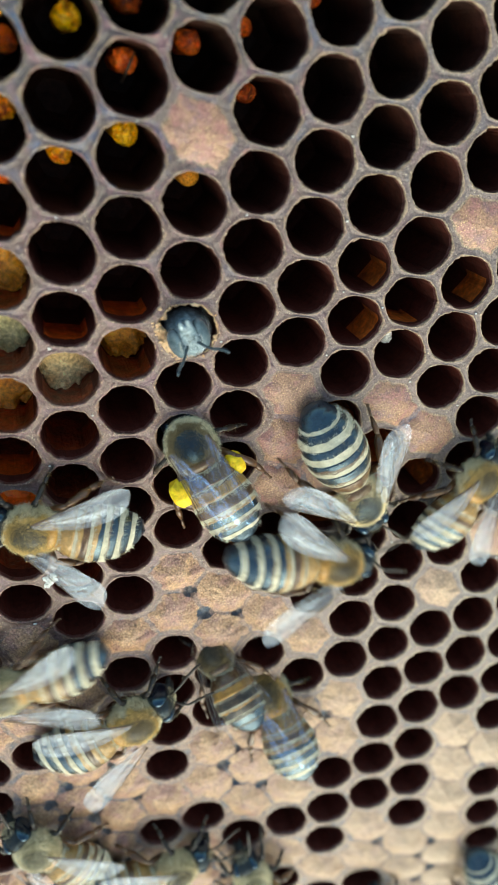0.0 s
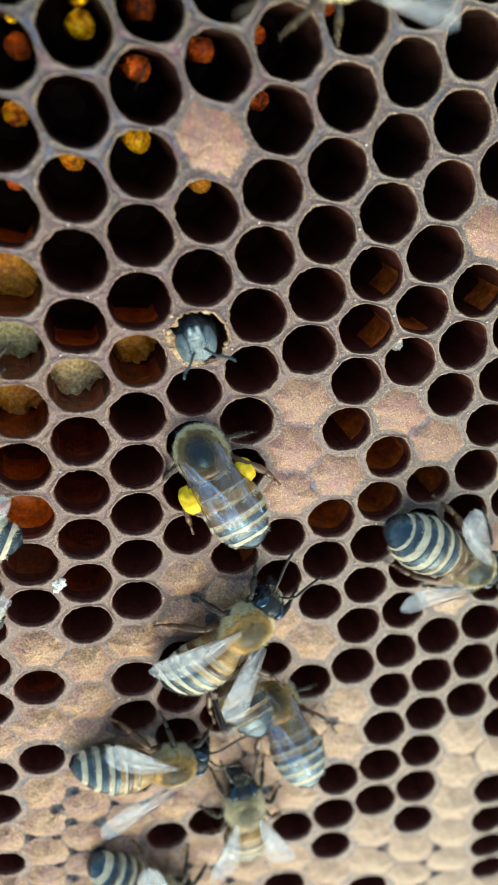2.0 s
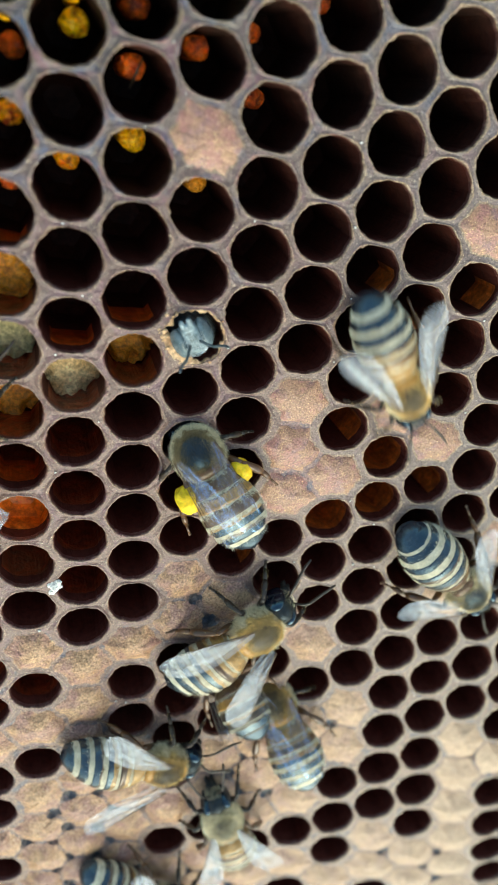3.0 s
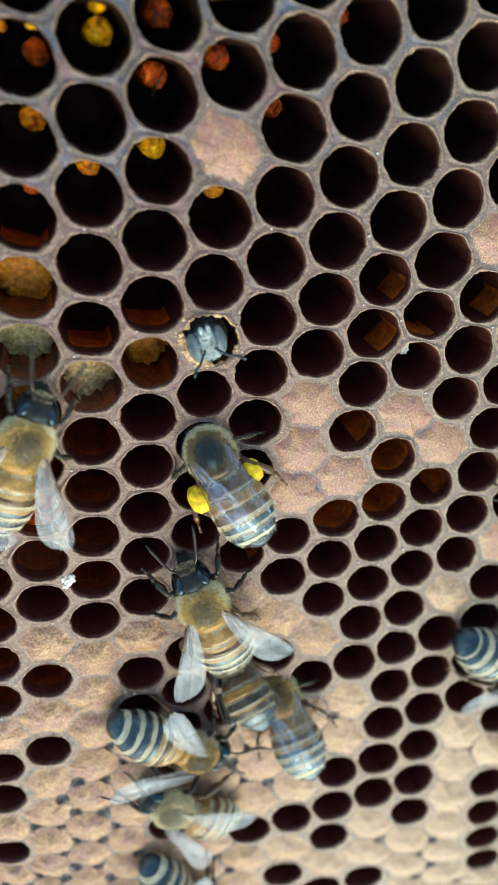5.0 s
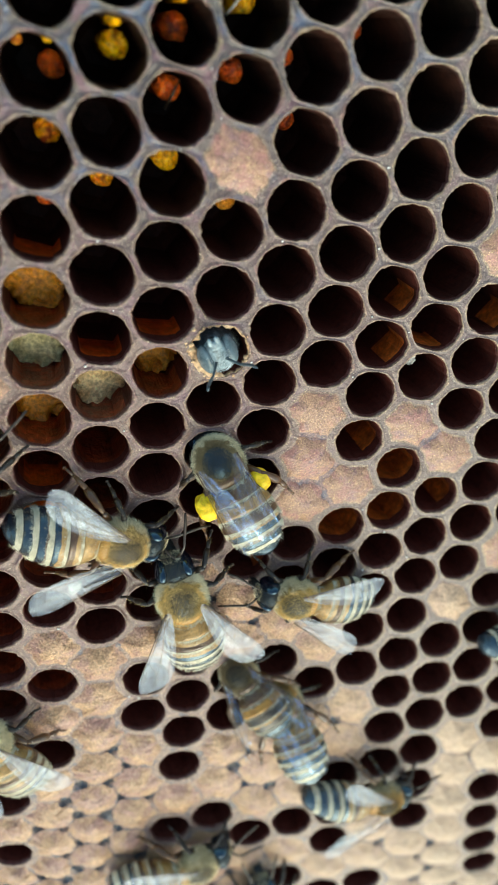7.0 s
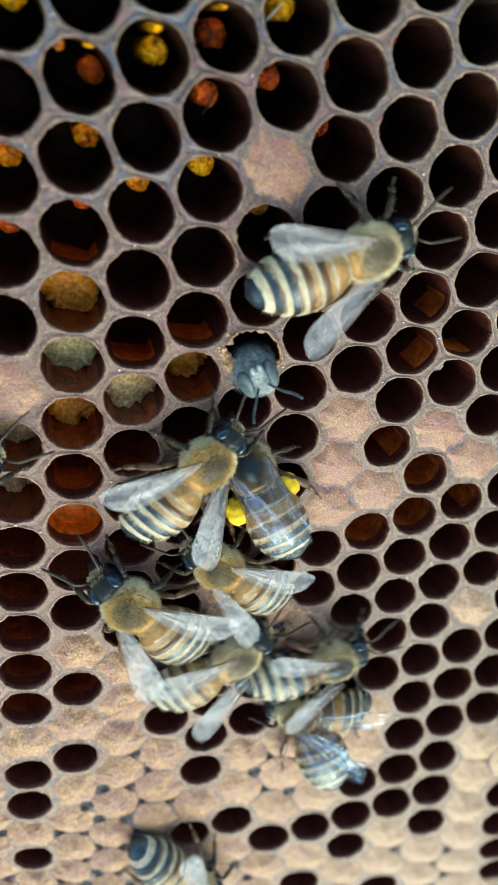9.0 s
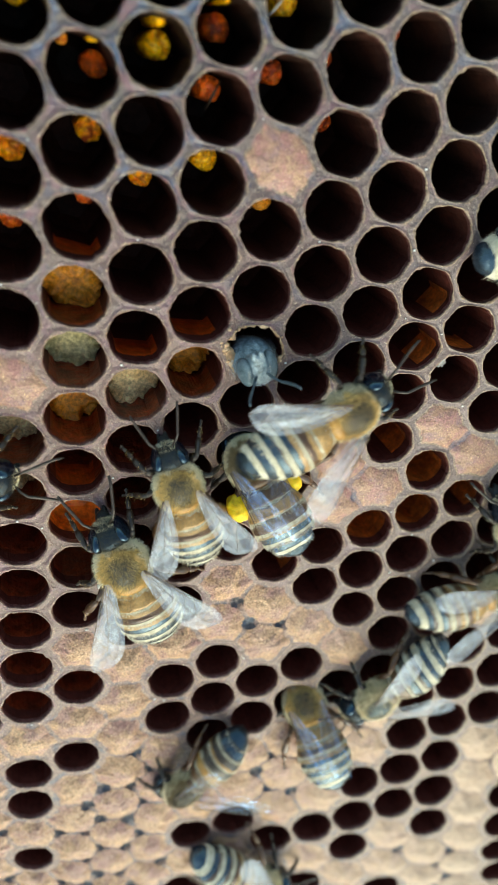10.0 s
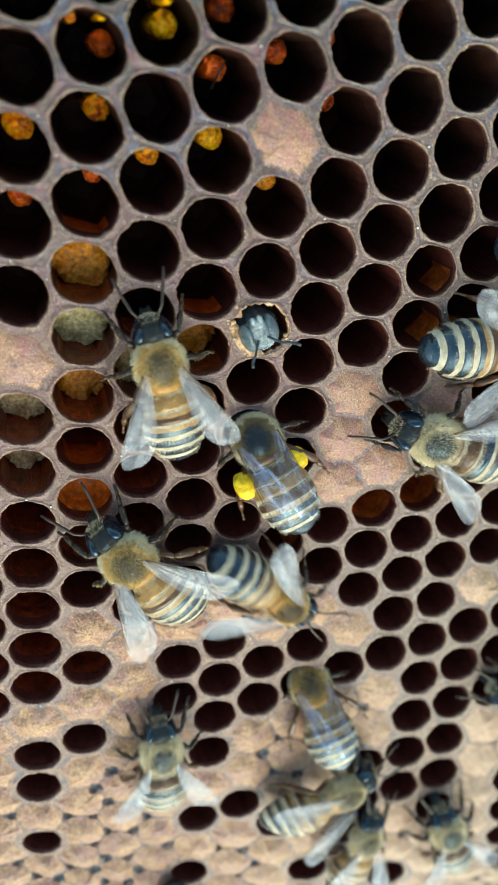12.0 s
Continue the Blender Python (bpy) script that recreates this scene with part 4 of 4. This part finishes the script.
def build_bee(look_name, spread, label, scale, loaded=False, front_only=False, dive=0.0):
    """A worker bee under an Empty at its feet."""
    shells, fur, leg_mat, head_mat, bald = LOOKS[look_name]
    bee = tagged(new("honey_bee"), label, "bee", group="bees on the comb")
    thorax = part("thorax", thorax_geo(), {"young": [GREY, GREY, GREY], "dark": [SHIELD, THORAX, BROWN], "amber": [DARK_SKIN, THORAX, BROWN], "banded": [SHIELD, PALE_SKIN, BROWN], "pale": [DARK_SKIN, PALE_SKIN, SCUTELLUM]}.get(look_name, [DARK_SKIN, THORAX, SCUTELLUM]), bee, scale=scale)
    part("fur", thorax_fur(3, bald), [fur, {"young": fur, "golden": FUR_BROWN, "pale": FUR_BROWN}.get(look_name, FUR_DARK), FUR_TAN if look_name != "young" else fur], thorax, "dense fuzzy coat", scale=scale)
    head = part("head", head_geo(look_name != "young"), [head_mat], bee, scale=scale)
    if dive < 80:
        part("face_fur", head_fur(5), [FUR_GREY, FUR_GREY] if look_name == "young" else [FUR_TAN, FUR_DARK], head, scale=scale)
    head.matrix_basis = at_mm(0, -0.30, -0.28, scale=scale)
    if dive:  # head bent down into a cell
        neck = (0, 3.5 + MIDDLE, 2.0)
        head.matrix_basis = at_mm(neck[0], neck[1] - 0.5, neck[2] - 0.9, -dive, scale=scale) @ at_mm(*(-v for v in neck), scale=scale)
    for side in (1, -1):
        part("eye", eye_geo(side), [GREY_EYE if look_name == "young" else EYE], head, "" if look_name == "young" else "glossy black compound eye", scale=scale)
        part("antenna", antenna_geo(side), [LEG if look_name != "young" else GREY_DARK], head, at=at_mm(side * 0.40, 5.35 + MIDDLE, 2.2, scale=scale), scale=scale)
    if not front_only:
        light = look_name in ("golden", "pale")  # amber fore plates
        belly = part("abdomen", belly_geo(), [shells[-1]], bee, scale=scale)
        for i in range(6):
            part("tergite", tergite_geo(i, 40, BANDS[look_name] * (0.3, 0.45, 0.8, 1.05, 1.15, 0.5 if look_name in ("banded", "amber") else 1.5)[i], 0.32 if light and i < 3 else 0.2), [shells[i], BAND, TAN if light and i in (1, 2) else shells[max(0, i - 2)], FUR_BROWN], belly, scale=scale)
    for side in (1, -1):
        for kind in ("fore", "mid", "hind"):
            if front_only or (kind == "fore" and dive >= 80):  # out of sight in the cell
                continue
            geo, hip = leg_geo(kind, side)
            leg = part(kind + "_leg", geo, [leg_mat if kind == "hind" or look_name == "young" else LEG, fur], bee, at=at_mm(side * hip.x, hip.y + MIDDLE, hip.z, scale=scale), scale=scale)
            if loaded and kind == "hind":
                part("pollen_load", pollen_load_geo(side), [POLLEN_LOAD], leg, "packed bright yellow pollen", scale=scale)
        if front_only:
            continue
        film = CLEAR_WING if spread < 15 else WING
        size = scale * (0.94 if spread < 5 else 1.06 if spread < 15 else 0.86 if look_name == "banded" else 0.95)
        part("hindwing", wing_geo(side, True), [film, VEIN], bee, at=wing_pose(side, True, spread, scale), scale=size)
        part("forewing", wing_geo(side, False), [film, VEIN], bee, at=wing_pose(side, False, spread, scale), scale=size)
    return bee


build_ground()
build_comb()

DARK = "dark worker bee with cream-banded abdomen walking on comb"
GOLD = "golden-brown worker bee with amber and black bands on comb"
PALE = "pale furry worker bee with outspread clear wings on comb"
SPECS = {"A": ("banded", 34, DARK, 1.04), "B": ("golden", 38, GOLD, 1.06), "C": ("golden", 24, GOLD, 0.93), "E": ("amber", 7, "brown worker bee with wings folded, crouching on comb", 0.9),
         "H": ("golden", 33, GOLD, 0.95), "I": ("golden", 28, GOLD, 1.06), "J": ("pale", 26, PALE, 0.97), "K": ("pale", 22, PALE, 1.0), "L": ("golden", 33, GOLD, 0.98),
         "M": ("golden", 34, GOLD, 1.02), "N": ("pale", 28, PALE, 1.05), "O": ("pale", 22, PALE, 1.0), "Q": ("banded", 30, DARK, 1.08), "R": ("dark", 25, DARK, 1.06), "Y": ("banded", 30, DARK, 1.0)}
bees = {}
for key, (look_name, spread, label, scale) in SPECS.items():
    bees[key] = build_bee(look_name, spread, label, scale * 1.13, dive=48 if key == "E" else 0)
bees["F"] = build_bee("dark", -1, "forager bee with yellow pollen loads, head inside a cell", 1.12, loaded=True, dive=80)
bees["D"] = build_bee("golden", -1, "worker bee with folded wings, head inside a cell", 1.18, dive=80)
bees["W"] = build_bee("young", 0, "grey young bee gnawing its way out of a cell", 1.10, front_only=True)


def crumbs():
    """Wax crumbs lying on the rims."""
    rnd = random.Random(12)
    g = Geo()
    for _ in range(150):
        c, h = rnd.randrange(-3, 12), rnd.randrange(-6, 24)
        if (c + h) % 2 or is_capped(c, h):
            continue
        mid, places, radii = outline(c, h)
        p = places[rnd.randrange(SEG)]
        r = rnd.uniform(0.05, 0.11)
        g.ball((p.x, p.y, p.z + 0.06 + r * 0.5), (r * rnd.uniform(0.8, 1.8), r, r * 0.7), 6, 5, rough=0.4, seed=rnd.random() * 9)
    for dx, dy, r in ((0, 0, 0.42), (0.35, 0.5, 0.30), (-0.3, -0.45, 0.28), (0.5, 0.05, 0.2), (-0.5, 0.3, 0.18)):  # a chalky lump at one junction
        g.ball((-18.4 + dx, -12.6 + dy, 0.12), (r, r * 1.2, r * 0.6), 10, 7, rough=0.7, seed=dx * 7)
    g.ball((14.45, 7.45, -2.4), (0.42, 0.26, 0.10), 10, 7, rough=0.4, seed=3.1)  # a flake stuck to a cell wall
    ob = new("wax_crumbs", mesh_of("wax_crumbs", g, [CRUMB], False))
    tagged(ob, "pale wax crumbs scattered on the cell rims", "wax crumbs", kind="stuff")


crumbs()


def straw(x0, y0, x1, y1, stuff):
    """A dry sliver lying in a cell."""
    g = Geo()
    g.tube([(x0, y0, -4.35), ((x0 + x1) / 2, (y0 + y1) / 2, -3.95), (x1, y1, -3.75)], [0.10, 0.12, 0.05], 7)
    ob = new("straw_sliver", mesh_of("straw_sliver", g, [stuff]))
    tagged(ob, "thin dry sliver lying across a pollen cell", "sliver", group="slivers in pollen cells")


straw(-8.1, 28.4, -7.0, 30.5, LEG)
straw(-3.37, 34.80, -2.25, 36.1, CRUMB)


# ---- movement ----
def crawl(bee, rows):
    """Rows: seconds, x, y in mm, heading in degrees from +y towards -x, how far the body is raised, and its pitch."""
    walk(bee, [(r[0], at_mm(r[1], r[2], r[4] if len(r) > 4 else 0.15, r[5] if len(r) > 5 else 0, 0, r[3])) for r in rows])
    paces(bee, rows)


def paces(bee, rows):
    """Legs swing in two sets of three while the bee moves."""
    times, gone = [], []
    far = 0.0
    for a, b in zip(rows[:-1], rows[1:]):
        step = math.hypot(b[1] - a[1], b[2] - a[2]) + abs(b[3] - a[3]) * 0.04
        count = max(1, int((b[0] - a[0]) / 0.1))
        for i in range(count):
            times.append(a[0] + (b[0] - a[0]) * i / count)
            gone.append(far + step * i / count)
        far += step
    times.append(rows[-1][0])
    gone.append(far)
    for leg in bee.children:
        if not leg.name.split(".")[0].endswith("_leg"):
            continue
        right = leg.location.x > 0
        even = leg.name.split("_")[0] in ("fore", "hind")
        phase = 0.0 if right == even else math.pi
        base = leg.matrix_basis.copy()
        keys = []
        for t, s in zip(times, gone):
            a = 13 * math.sin(s * 1.15 + phase)
            keys.append((t, base @ pose(0, 0, 0, 0, 0, a)))
        walk(leg, keys)


def motions():
    crawl(bees["A"], [(0, 9.4, -4.3, -153.3), (0.5, 10.8, -4.6, -124.6), (1, 13.6, -8.2, -151.3), (1.5, 14.9, -12.4, -148.8), (2, 20.2, -14.4, -121.3), (2.5, 21.8, -16.1, -127.1), (3, 20.8, -16.8, -136.9), (3.2, 19.9, -17.9, -147.3), (4.8, 29, -29.3, -126.3), (5, 30, -32, -126), (5.5, 27.1, -32.1, -119), (6, 31.4, -32.1, -114.3), (6.5, 33.7, -29.7, -106), (7.5, 34.5, -26, -54.3), (8.5, 35.3, -22.2, -2.6), (9.7, 27.9, -13.5, 30.1), (10.5, 20.1, -9, 34.3), (11, 17.6, -3.1, 44.6), (11.5, 17.5, -2.5, 52.7), (12, 14.7, -1.9, 68.2)])
    crawl(bees["B"], [(0, 5.7, -13.3, -97.3), (0.5, 18.4, -25.8, -121.4), (0.8, 29.8, -33, -115.5), (1.1, 39.8, -39.3, -119.1), (6, 42.4, -49.2, -55.9), (8.4, 40.7, -45.8, -8.4), (10.8, 38.9, -42.4, 39.2), (11.5, 36.9, -39.8, 55.4), (12, 32.2, -39.2, 67.3)])
    crawl(bees["C"], [(0, 21.9, -9, -32), (0.5, 26, 3.4, -15.6), (1, 24.3, 20.4, -0), (1.5, 16.4, 30.7, 37), (1.8, 11.4, 34.4, 68.2), (2, 7.6, 36.6, 98.2), (2.2, 5.1, 35.1, 152.2), (2.4, 5.1, 27.8, 179.4), (2.5, 6.2, 22.7, 201.7), (2.8, 10.6, 14.3, 200.9), (3, 12.4, 6.7, 205.4), (3.2, 16.6, -1.1, 211.1), (4.2, 27.7, -9.7, 214.6), (4.4, 29.6, -10.8, 270.7), (4.6, 31.5, -11.9, 326.8), (4.8, 33.4, -13, 382.9), (5.2, 30.7, -8.3, 423.4), (5.5, 25.6, -6.1, 435.3), (6, 26.2, -13.1, 439), (6.2, 21.8, -14.9, 446), (6.5, 12.5, -19.1, 453.9), (6.7, 8, -17.6, 448), (8.3, 1.3, -14.7, 407), (8.5, -0.3, -13.9, 408.3), (9, -5.8, -11.2, 410.7), (9.5, -8.9, -8.3, 391.3), (10, -11, -3.2, 374.5), (10.5, -10.6, 1.9, 367.9), (11, -11.9, 8, 366.6), (11.5, -12.5, 6.5, 368.7), (12, -13.2, 6.1, 370.7)])
    crawl(bees["E"], [(0, -1.8, -29.0, 25, -1.0, -35), (6.7, -1.8, -29.0, 26, -1.0, -35), (7.6, 3.8, -32.9, 53.2), (8.5, 4.9, -32.7, 60.4), (9, 3.9, -31.8, 81.4), (9.5, -4.6, -30.3, 79.5), (9.8, -7.1, -33.6, 98), (10, -9.7, -38.2, 129.8), (10.25, -11.9, -43.3, 153.9), (10.5, -13.7, -51.1, 183.6), (10.8, -13.8, -63.8, 178.8), (12, -13.9, -68.8, 178.9)])
    crawl(bees["H"], [(0, -16.6, -5.8, 74.4), (0.5, -20.4, -6.1, 83.1), (0.9, -25.4, -5.1, 79.7), (4.45, -28.5, -2.1, 24.3), (8, -31.7, 1, -31.1), (10, -31.4, 2, -96.7), (10.5, -21.3, -0.2, -101), (11, -18.7, -0.1, -108.4), (11.3, -15.7, -2, -115), (11.5, -12.9, -3.5, -122), (11.75, -9, -8.4, -130.5), (12, -3.7, -16.2, -130.4)])
    crawl(bees["I"], [(0, -15, -30.6, -68.5), (0.5, -12.8, -29.8, -56.5), (1, -7.2, -24.7, -47), (1.5, -3.4, -21.4, -52.4), (2, -3.5, -20.8, -47.5), (2.5, -4, -21.2, -52.2), (3, -2.3, -21.1, -53.3), (3.2, -2.5, -20.2, -43.2), (4, -4.2, -19.8, -7.2), (4.8, -5.2, -18.4, 19), (5, -5.2, -18.2, 19.5), (5.5, -7.8, -15.2, 27), (6, -9.7, -14, 23), (6.5, -8.4, -15.7, 7.7), (6.7, -8.2, -16, 9.1), (8.3, -8.6, -15.5, 24.1), (8.5, -9.2, -16, 40.9), (9, -14.2, -14.5, 41.9), (9.5, -15.8, -10.8, 12.3), (10, -15.8, -10.8, 19.2), (10.5, -14.6, -12.5, 29.8), (11, -14.3, -12.8, 28.1), (11.5, -14.7, -12.7, 38.7), (12, -15.3, -12.1, 38.5)])
    crawl(bees["J"], [(0, -21.3, -22.2, 98.4), (0.3, -28.7, -21.4, 94.6), (2.15, -29.2, -8.8, 41.5), (4, -29.8, 3.8, -11.6), (7.6, -26.5, -1, -33.5), (8.3, -13, 10.6, -35.7), (8.5, -7.7, 14.5, -28.9), (8.7, -2.5, 17.9, -48.9), (9, 1.3, 18.4, -69.6), (9.2, 4.4, 17.5, -76.6), (9.5, 11.4, 16.4, -80.3), (9.8, 17.3, 18, -78.1), (10.2, 22.9, 19.3, -81.3), (12, 23.1, 17.6, -81.6)])
    crawl(bees["K"], [(0, -22.1, -48, 40.2), (0.5, -23.8, -48.4, 57.5), (1, -29.5, -48, 75.4), (1.5, -30.9, -47.4, 93.3), (2, -37.7, -50, 72.4), (4, -28.5, -67.3, 34.4), (6, -19.3, -84.5, -3.7), (11, 17.9, -92.5, 18.6), (11.5, 10.9, -70.6, -4.6), (12, 10.5, -62.2, -13.9)])
    crawl(bees["L"], [(0, -27, 4.1, -33, 0), (4.5, -22.8, 3.1, -25.9, 0), (4.8, -21.5, 1.2, -15.4, 0), (5, -21.5, 1.3, -26.3, 0), (5.2, -21.7, 1.4, -52.8, 0), (5.5, -22.7, 0.9, -80.8, 0), (6, -20.5, -1.4, -93.8, 0), (6.2, -20.1, -3.1, -107, 0), (6.5, -19.2, -5.8, -119.9, 0), (6.7, -17.9, -5.7, -118.3, 0), (7.5, -16, -5.4, -68.6, 0), (8.3, -13.9, -2.4, -44.8, 0), (8.5, -12.7, -2.5, -37.4, 0), (9, -10.8, -0.3, -43.5, 0), (9.5, -6.1, 3.4, -60, 2.4), (10, -0, 4.9, -60.3, 2.4), (10.5, 8.1, 5.8, -65.6, 0), (11, 13.8, 7.6, -69.2, 0), (11.5, 17.9, 7.5, -72.4, 0), (12, 17.4, 8.1, -86.9, 0)])
    crawl(bees["M"], [(0, -37.7, -39.3, -87.9), (0.5, -29.5, -39, -79.3), (1, -21.5, -37.3, -74.1), (1.5, -17.3, -35.7, -80.6), (2, -12.2, -35.9, -97.5), (2.5, -11.6, -35.7, -118), (3, -12.7, -34.7, -105.4), (3.2, -12.7, -35.3, -112.3), (4.8, -9.6, -33.2, -121.5), (5, -9.6, -34.5, -122.8), (5.5, -4.8, -40.4, -134), (6, 4.2, -51.4, -121.8), (6.5, 9.6, -52, -98.4), (6.7, 10.6, -50.1, -97.9), (8.3, 30, -54.6, -115.3), (8.5, 29.4, -55.3, -117.9), (9, 42, -58.3, -113.7), (12, 41.8, -61.7, -113.9)])
    crawl(bees["N"], [(0, -12.1, -55.7, -82.6, 0), (0.5, -12.3, -57.1, -89.9, 0), (1, -13.9, -54.4, -94.1, 0), (1.5, -13.4, -54.5, -122.8, 0), (2, -13.5, -56.7, -133.7, 0), (2.5, -13.6, -57.1, -135, 0), (3, -14, -56.9, -132.4, 0), (5, -9.6, -62.4, -151, 0), (5.5, -10, -59.8, -141.8, 0), (6, -10.8, -60.2, -129, 0), (6.5, -10.7, -58.6, -79, 0), (6.7, -10.4, -56.5, -72.7, 0), (8.3, -12, -56.4, -136.9, 0), (8.5, -12.4, -57.1, -136.4, 0), (9, -12.1, -55.5, -139.4, 0), (9.5, -9.8, -56.4, -139.7, 0), (10, -4.1, -58.6, -128.2, 0), (10.5, 0.8, -55.2, -94.9, 0), (11, 2.5, -54.3, -129.8, 0), (11.5, 2.4, -54.4, -99.8, 0), (12, 4.2, -48.8, -65.3, 1)])
    crawl(bees["O"], [(0, 1.1, -63.9, 18.1), (0.5, 0.2, -59.2, 3.1), (1, 1.2, -61.2, -7.7), (1.5, 1.8, -60.8, -15.2), (2, -1.3, -48.9, 3), (2.5, -3, -51.1, 12.6), (3, -3.3, -49.4, 12.2), (3.2, -3.6, -49.7, 10.8), (4, -5.1, -48, 23.8), (4.8, -7.1, -47.4, 36.1), (5, -8, -46.4, 50.9), (5.5, -14.5, -42.9, 46.5), (6, -17.5, -41.4, 91.9), (6.25, -21, -36.5, 57.6), (6.5, -22.1, -34.6, 39.9), (6.7, -24.9, -33.1, 56.4), (7.1, -27.9, -29.2, 6), (7.5, -30.8, -25.4, -44.4), (8.3, -20.8, -26.2, -49.3), (8.5, -18, -25.7, -56.6), (9, -8.3, -22.4, -58.2), (9.2, -3.7, -19.9, -64.2), (9.5, 8.7, -18.5, -62.5), (10, 20.2, -18.5, -73.2), (10.4, 28.2, -19.5, -86.3), (12, 33.3, -21.8, -77)])
    crawl(bees["Q"], [(0, 36.8, -78.6, -155.8), (0.5, 37.5, -75.8, -142.4), (1, 43.4, -83.4, -142.6), (4, 49.9, -98.2, -146.2), (6.17, 49, -100.7, -89.3), (8.33, 48.1, -103.3, -32.3), (10.5, 47.2, -105.9, 24.6), (11.5, 21.4, -69.8, -14.5), (12, 24.3, -64.6, 18.3)])
    crawl(bees["R"], [(0, 20, -81.5, 10.2), (0.5, 17, -76.3, 7.5), (1, 13.2, -72.2, 8.8), (1.5, 7.7, -73.9, 8.3), (2, 5, -79.9, 5.7), (5, 8.5, -89.1, 11.3), (6, 1.5, -72.8, 9.7), (6.5, -0, -65.3, 3.3), (6.7, 0.4, -66.7, 2.9), (8.3, 6.4, -83.9, 17.1), (12, 9.9, -90.7, 16.8)])
    crawl(bees["Y"], [(0, -11.5, -88.2, -2.9, 0), (6.5, -3.3, -95.5, -8.5, 0), (7.5, -7.4, -41, -55.7, 0), (8.3, -6, -26.2, -64.5, 0), (8.5, -6.6, -25.8, -64.5, 0), (9, 2.1, -24.6, -77.6, 0), (9.2, 7.8, -26.3, -92.6, 0), (9.5, 14, -30.5, -132.3, 0), (9.65, 15.2, -32.1, -151.6, 0), (9.8, 13.5, -31.3, -193.7, 0), (10, 12.5, -29.5, -235.6, 0), (10.2, 10, -29.8, -247.9, 0), (10.5, 2.1, -26.7, -266.7, 1.5), (10.75, -3.1, -31.6, -253.3, 0), (11, -7.8, -38.5, -220.1, 0), (11.4, -8.2, -42.7, -200.6, 0), (11.6, -7.9, -42.9, -225.3, 0), (11.7, -7.5, -42, -284.1, 0), (11.85, -12.1, -41.2, -334.6, 0), (12, -14.8, -38.8, -359.4, 0)])
    # the crouching bee opens its wings as it walks off
    for wing in bees["E"].children:
        if "wing" in wing.name:
            side, hind, size = 1 if wing.location.x > 0 else -1, wing.name.startswith("hind"), 0.9 * 1.13
            shut, ajar = wing_pose(side, hind, 7, size), wing_pose(side, hind, 26, size, 20)
            walk(wing, [(0, shut), (6.7, shut), (7.6, ajar), (12, ajar)])
    # two bees keep their heads in a cell
    walk(bees["F"], [(t, at_mm(-3.35, -3.10, -0.5, -20, 0, 26)) for t in (0.0, 12.0)])
    walk(bees["D"], [(t, at_mm(4.05, -36.7, -0.8, -33, 0, 18.2)) for t in (0.0, 12.0)])
    # the young bee rises from its cell and sinks back
    mid = cell_centre(3, 5)
    rows = [(0, 1.2, 5, 0.9), (0.5, 0.9, 3, 0.8), (1, 0.6, 0, 0.6), (1.5, -0.4, 0, 0.7), (2, -0.1, 5, 0.6), (2.5, -0.2, 2, 0.6), (3, -0.1, 2, 0.6), (5, -0.1, 3, 0.6), (5.5, -0.4, 0, 0.7), (6, -0.3, 6, 0.7),
            (6.5, -0.1, 2, 0.6), (8.3, 1.6, 6, 0.3), (9, 2.2, 8, 0.3), (9.5, 2.1, 8, 0.3), (10, 1.8, 6, 0.5), (10.5, 1.6, 5, 0.7), (11, 1.2, 0, 0.8), (11.5, 0.2, 0, 0.7), (12, 0.0, 4, 0.6)]
    young = bees["W"]
    walk(young, [(t, at_mm(mid.x - 0.4, mid.y + out - 0.05 * tilt, z - 5.5, 90 + tilt, 0, 20 + 5 * math.sin(2.3 * t)) @ at_mm(0, 0, -1.6)) for t, z, tilt, out in rows])


motions()
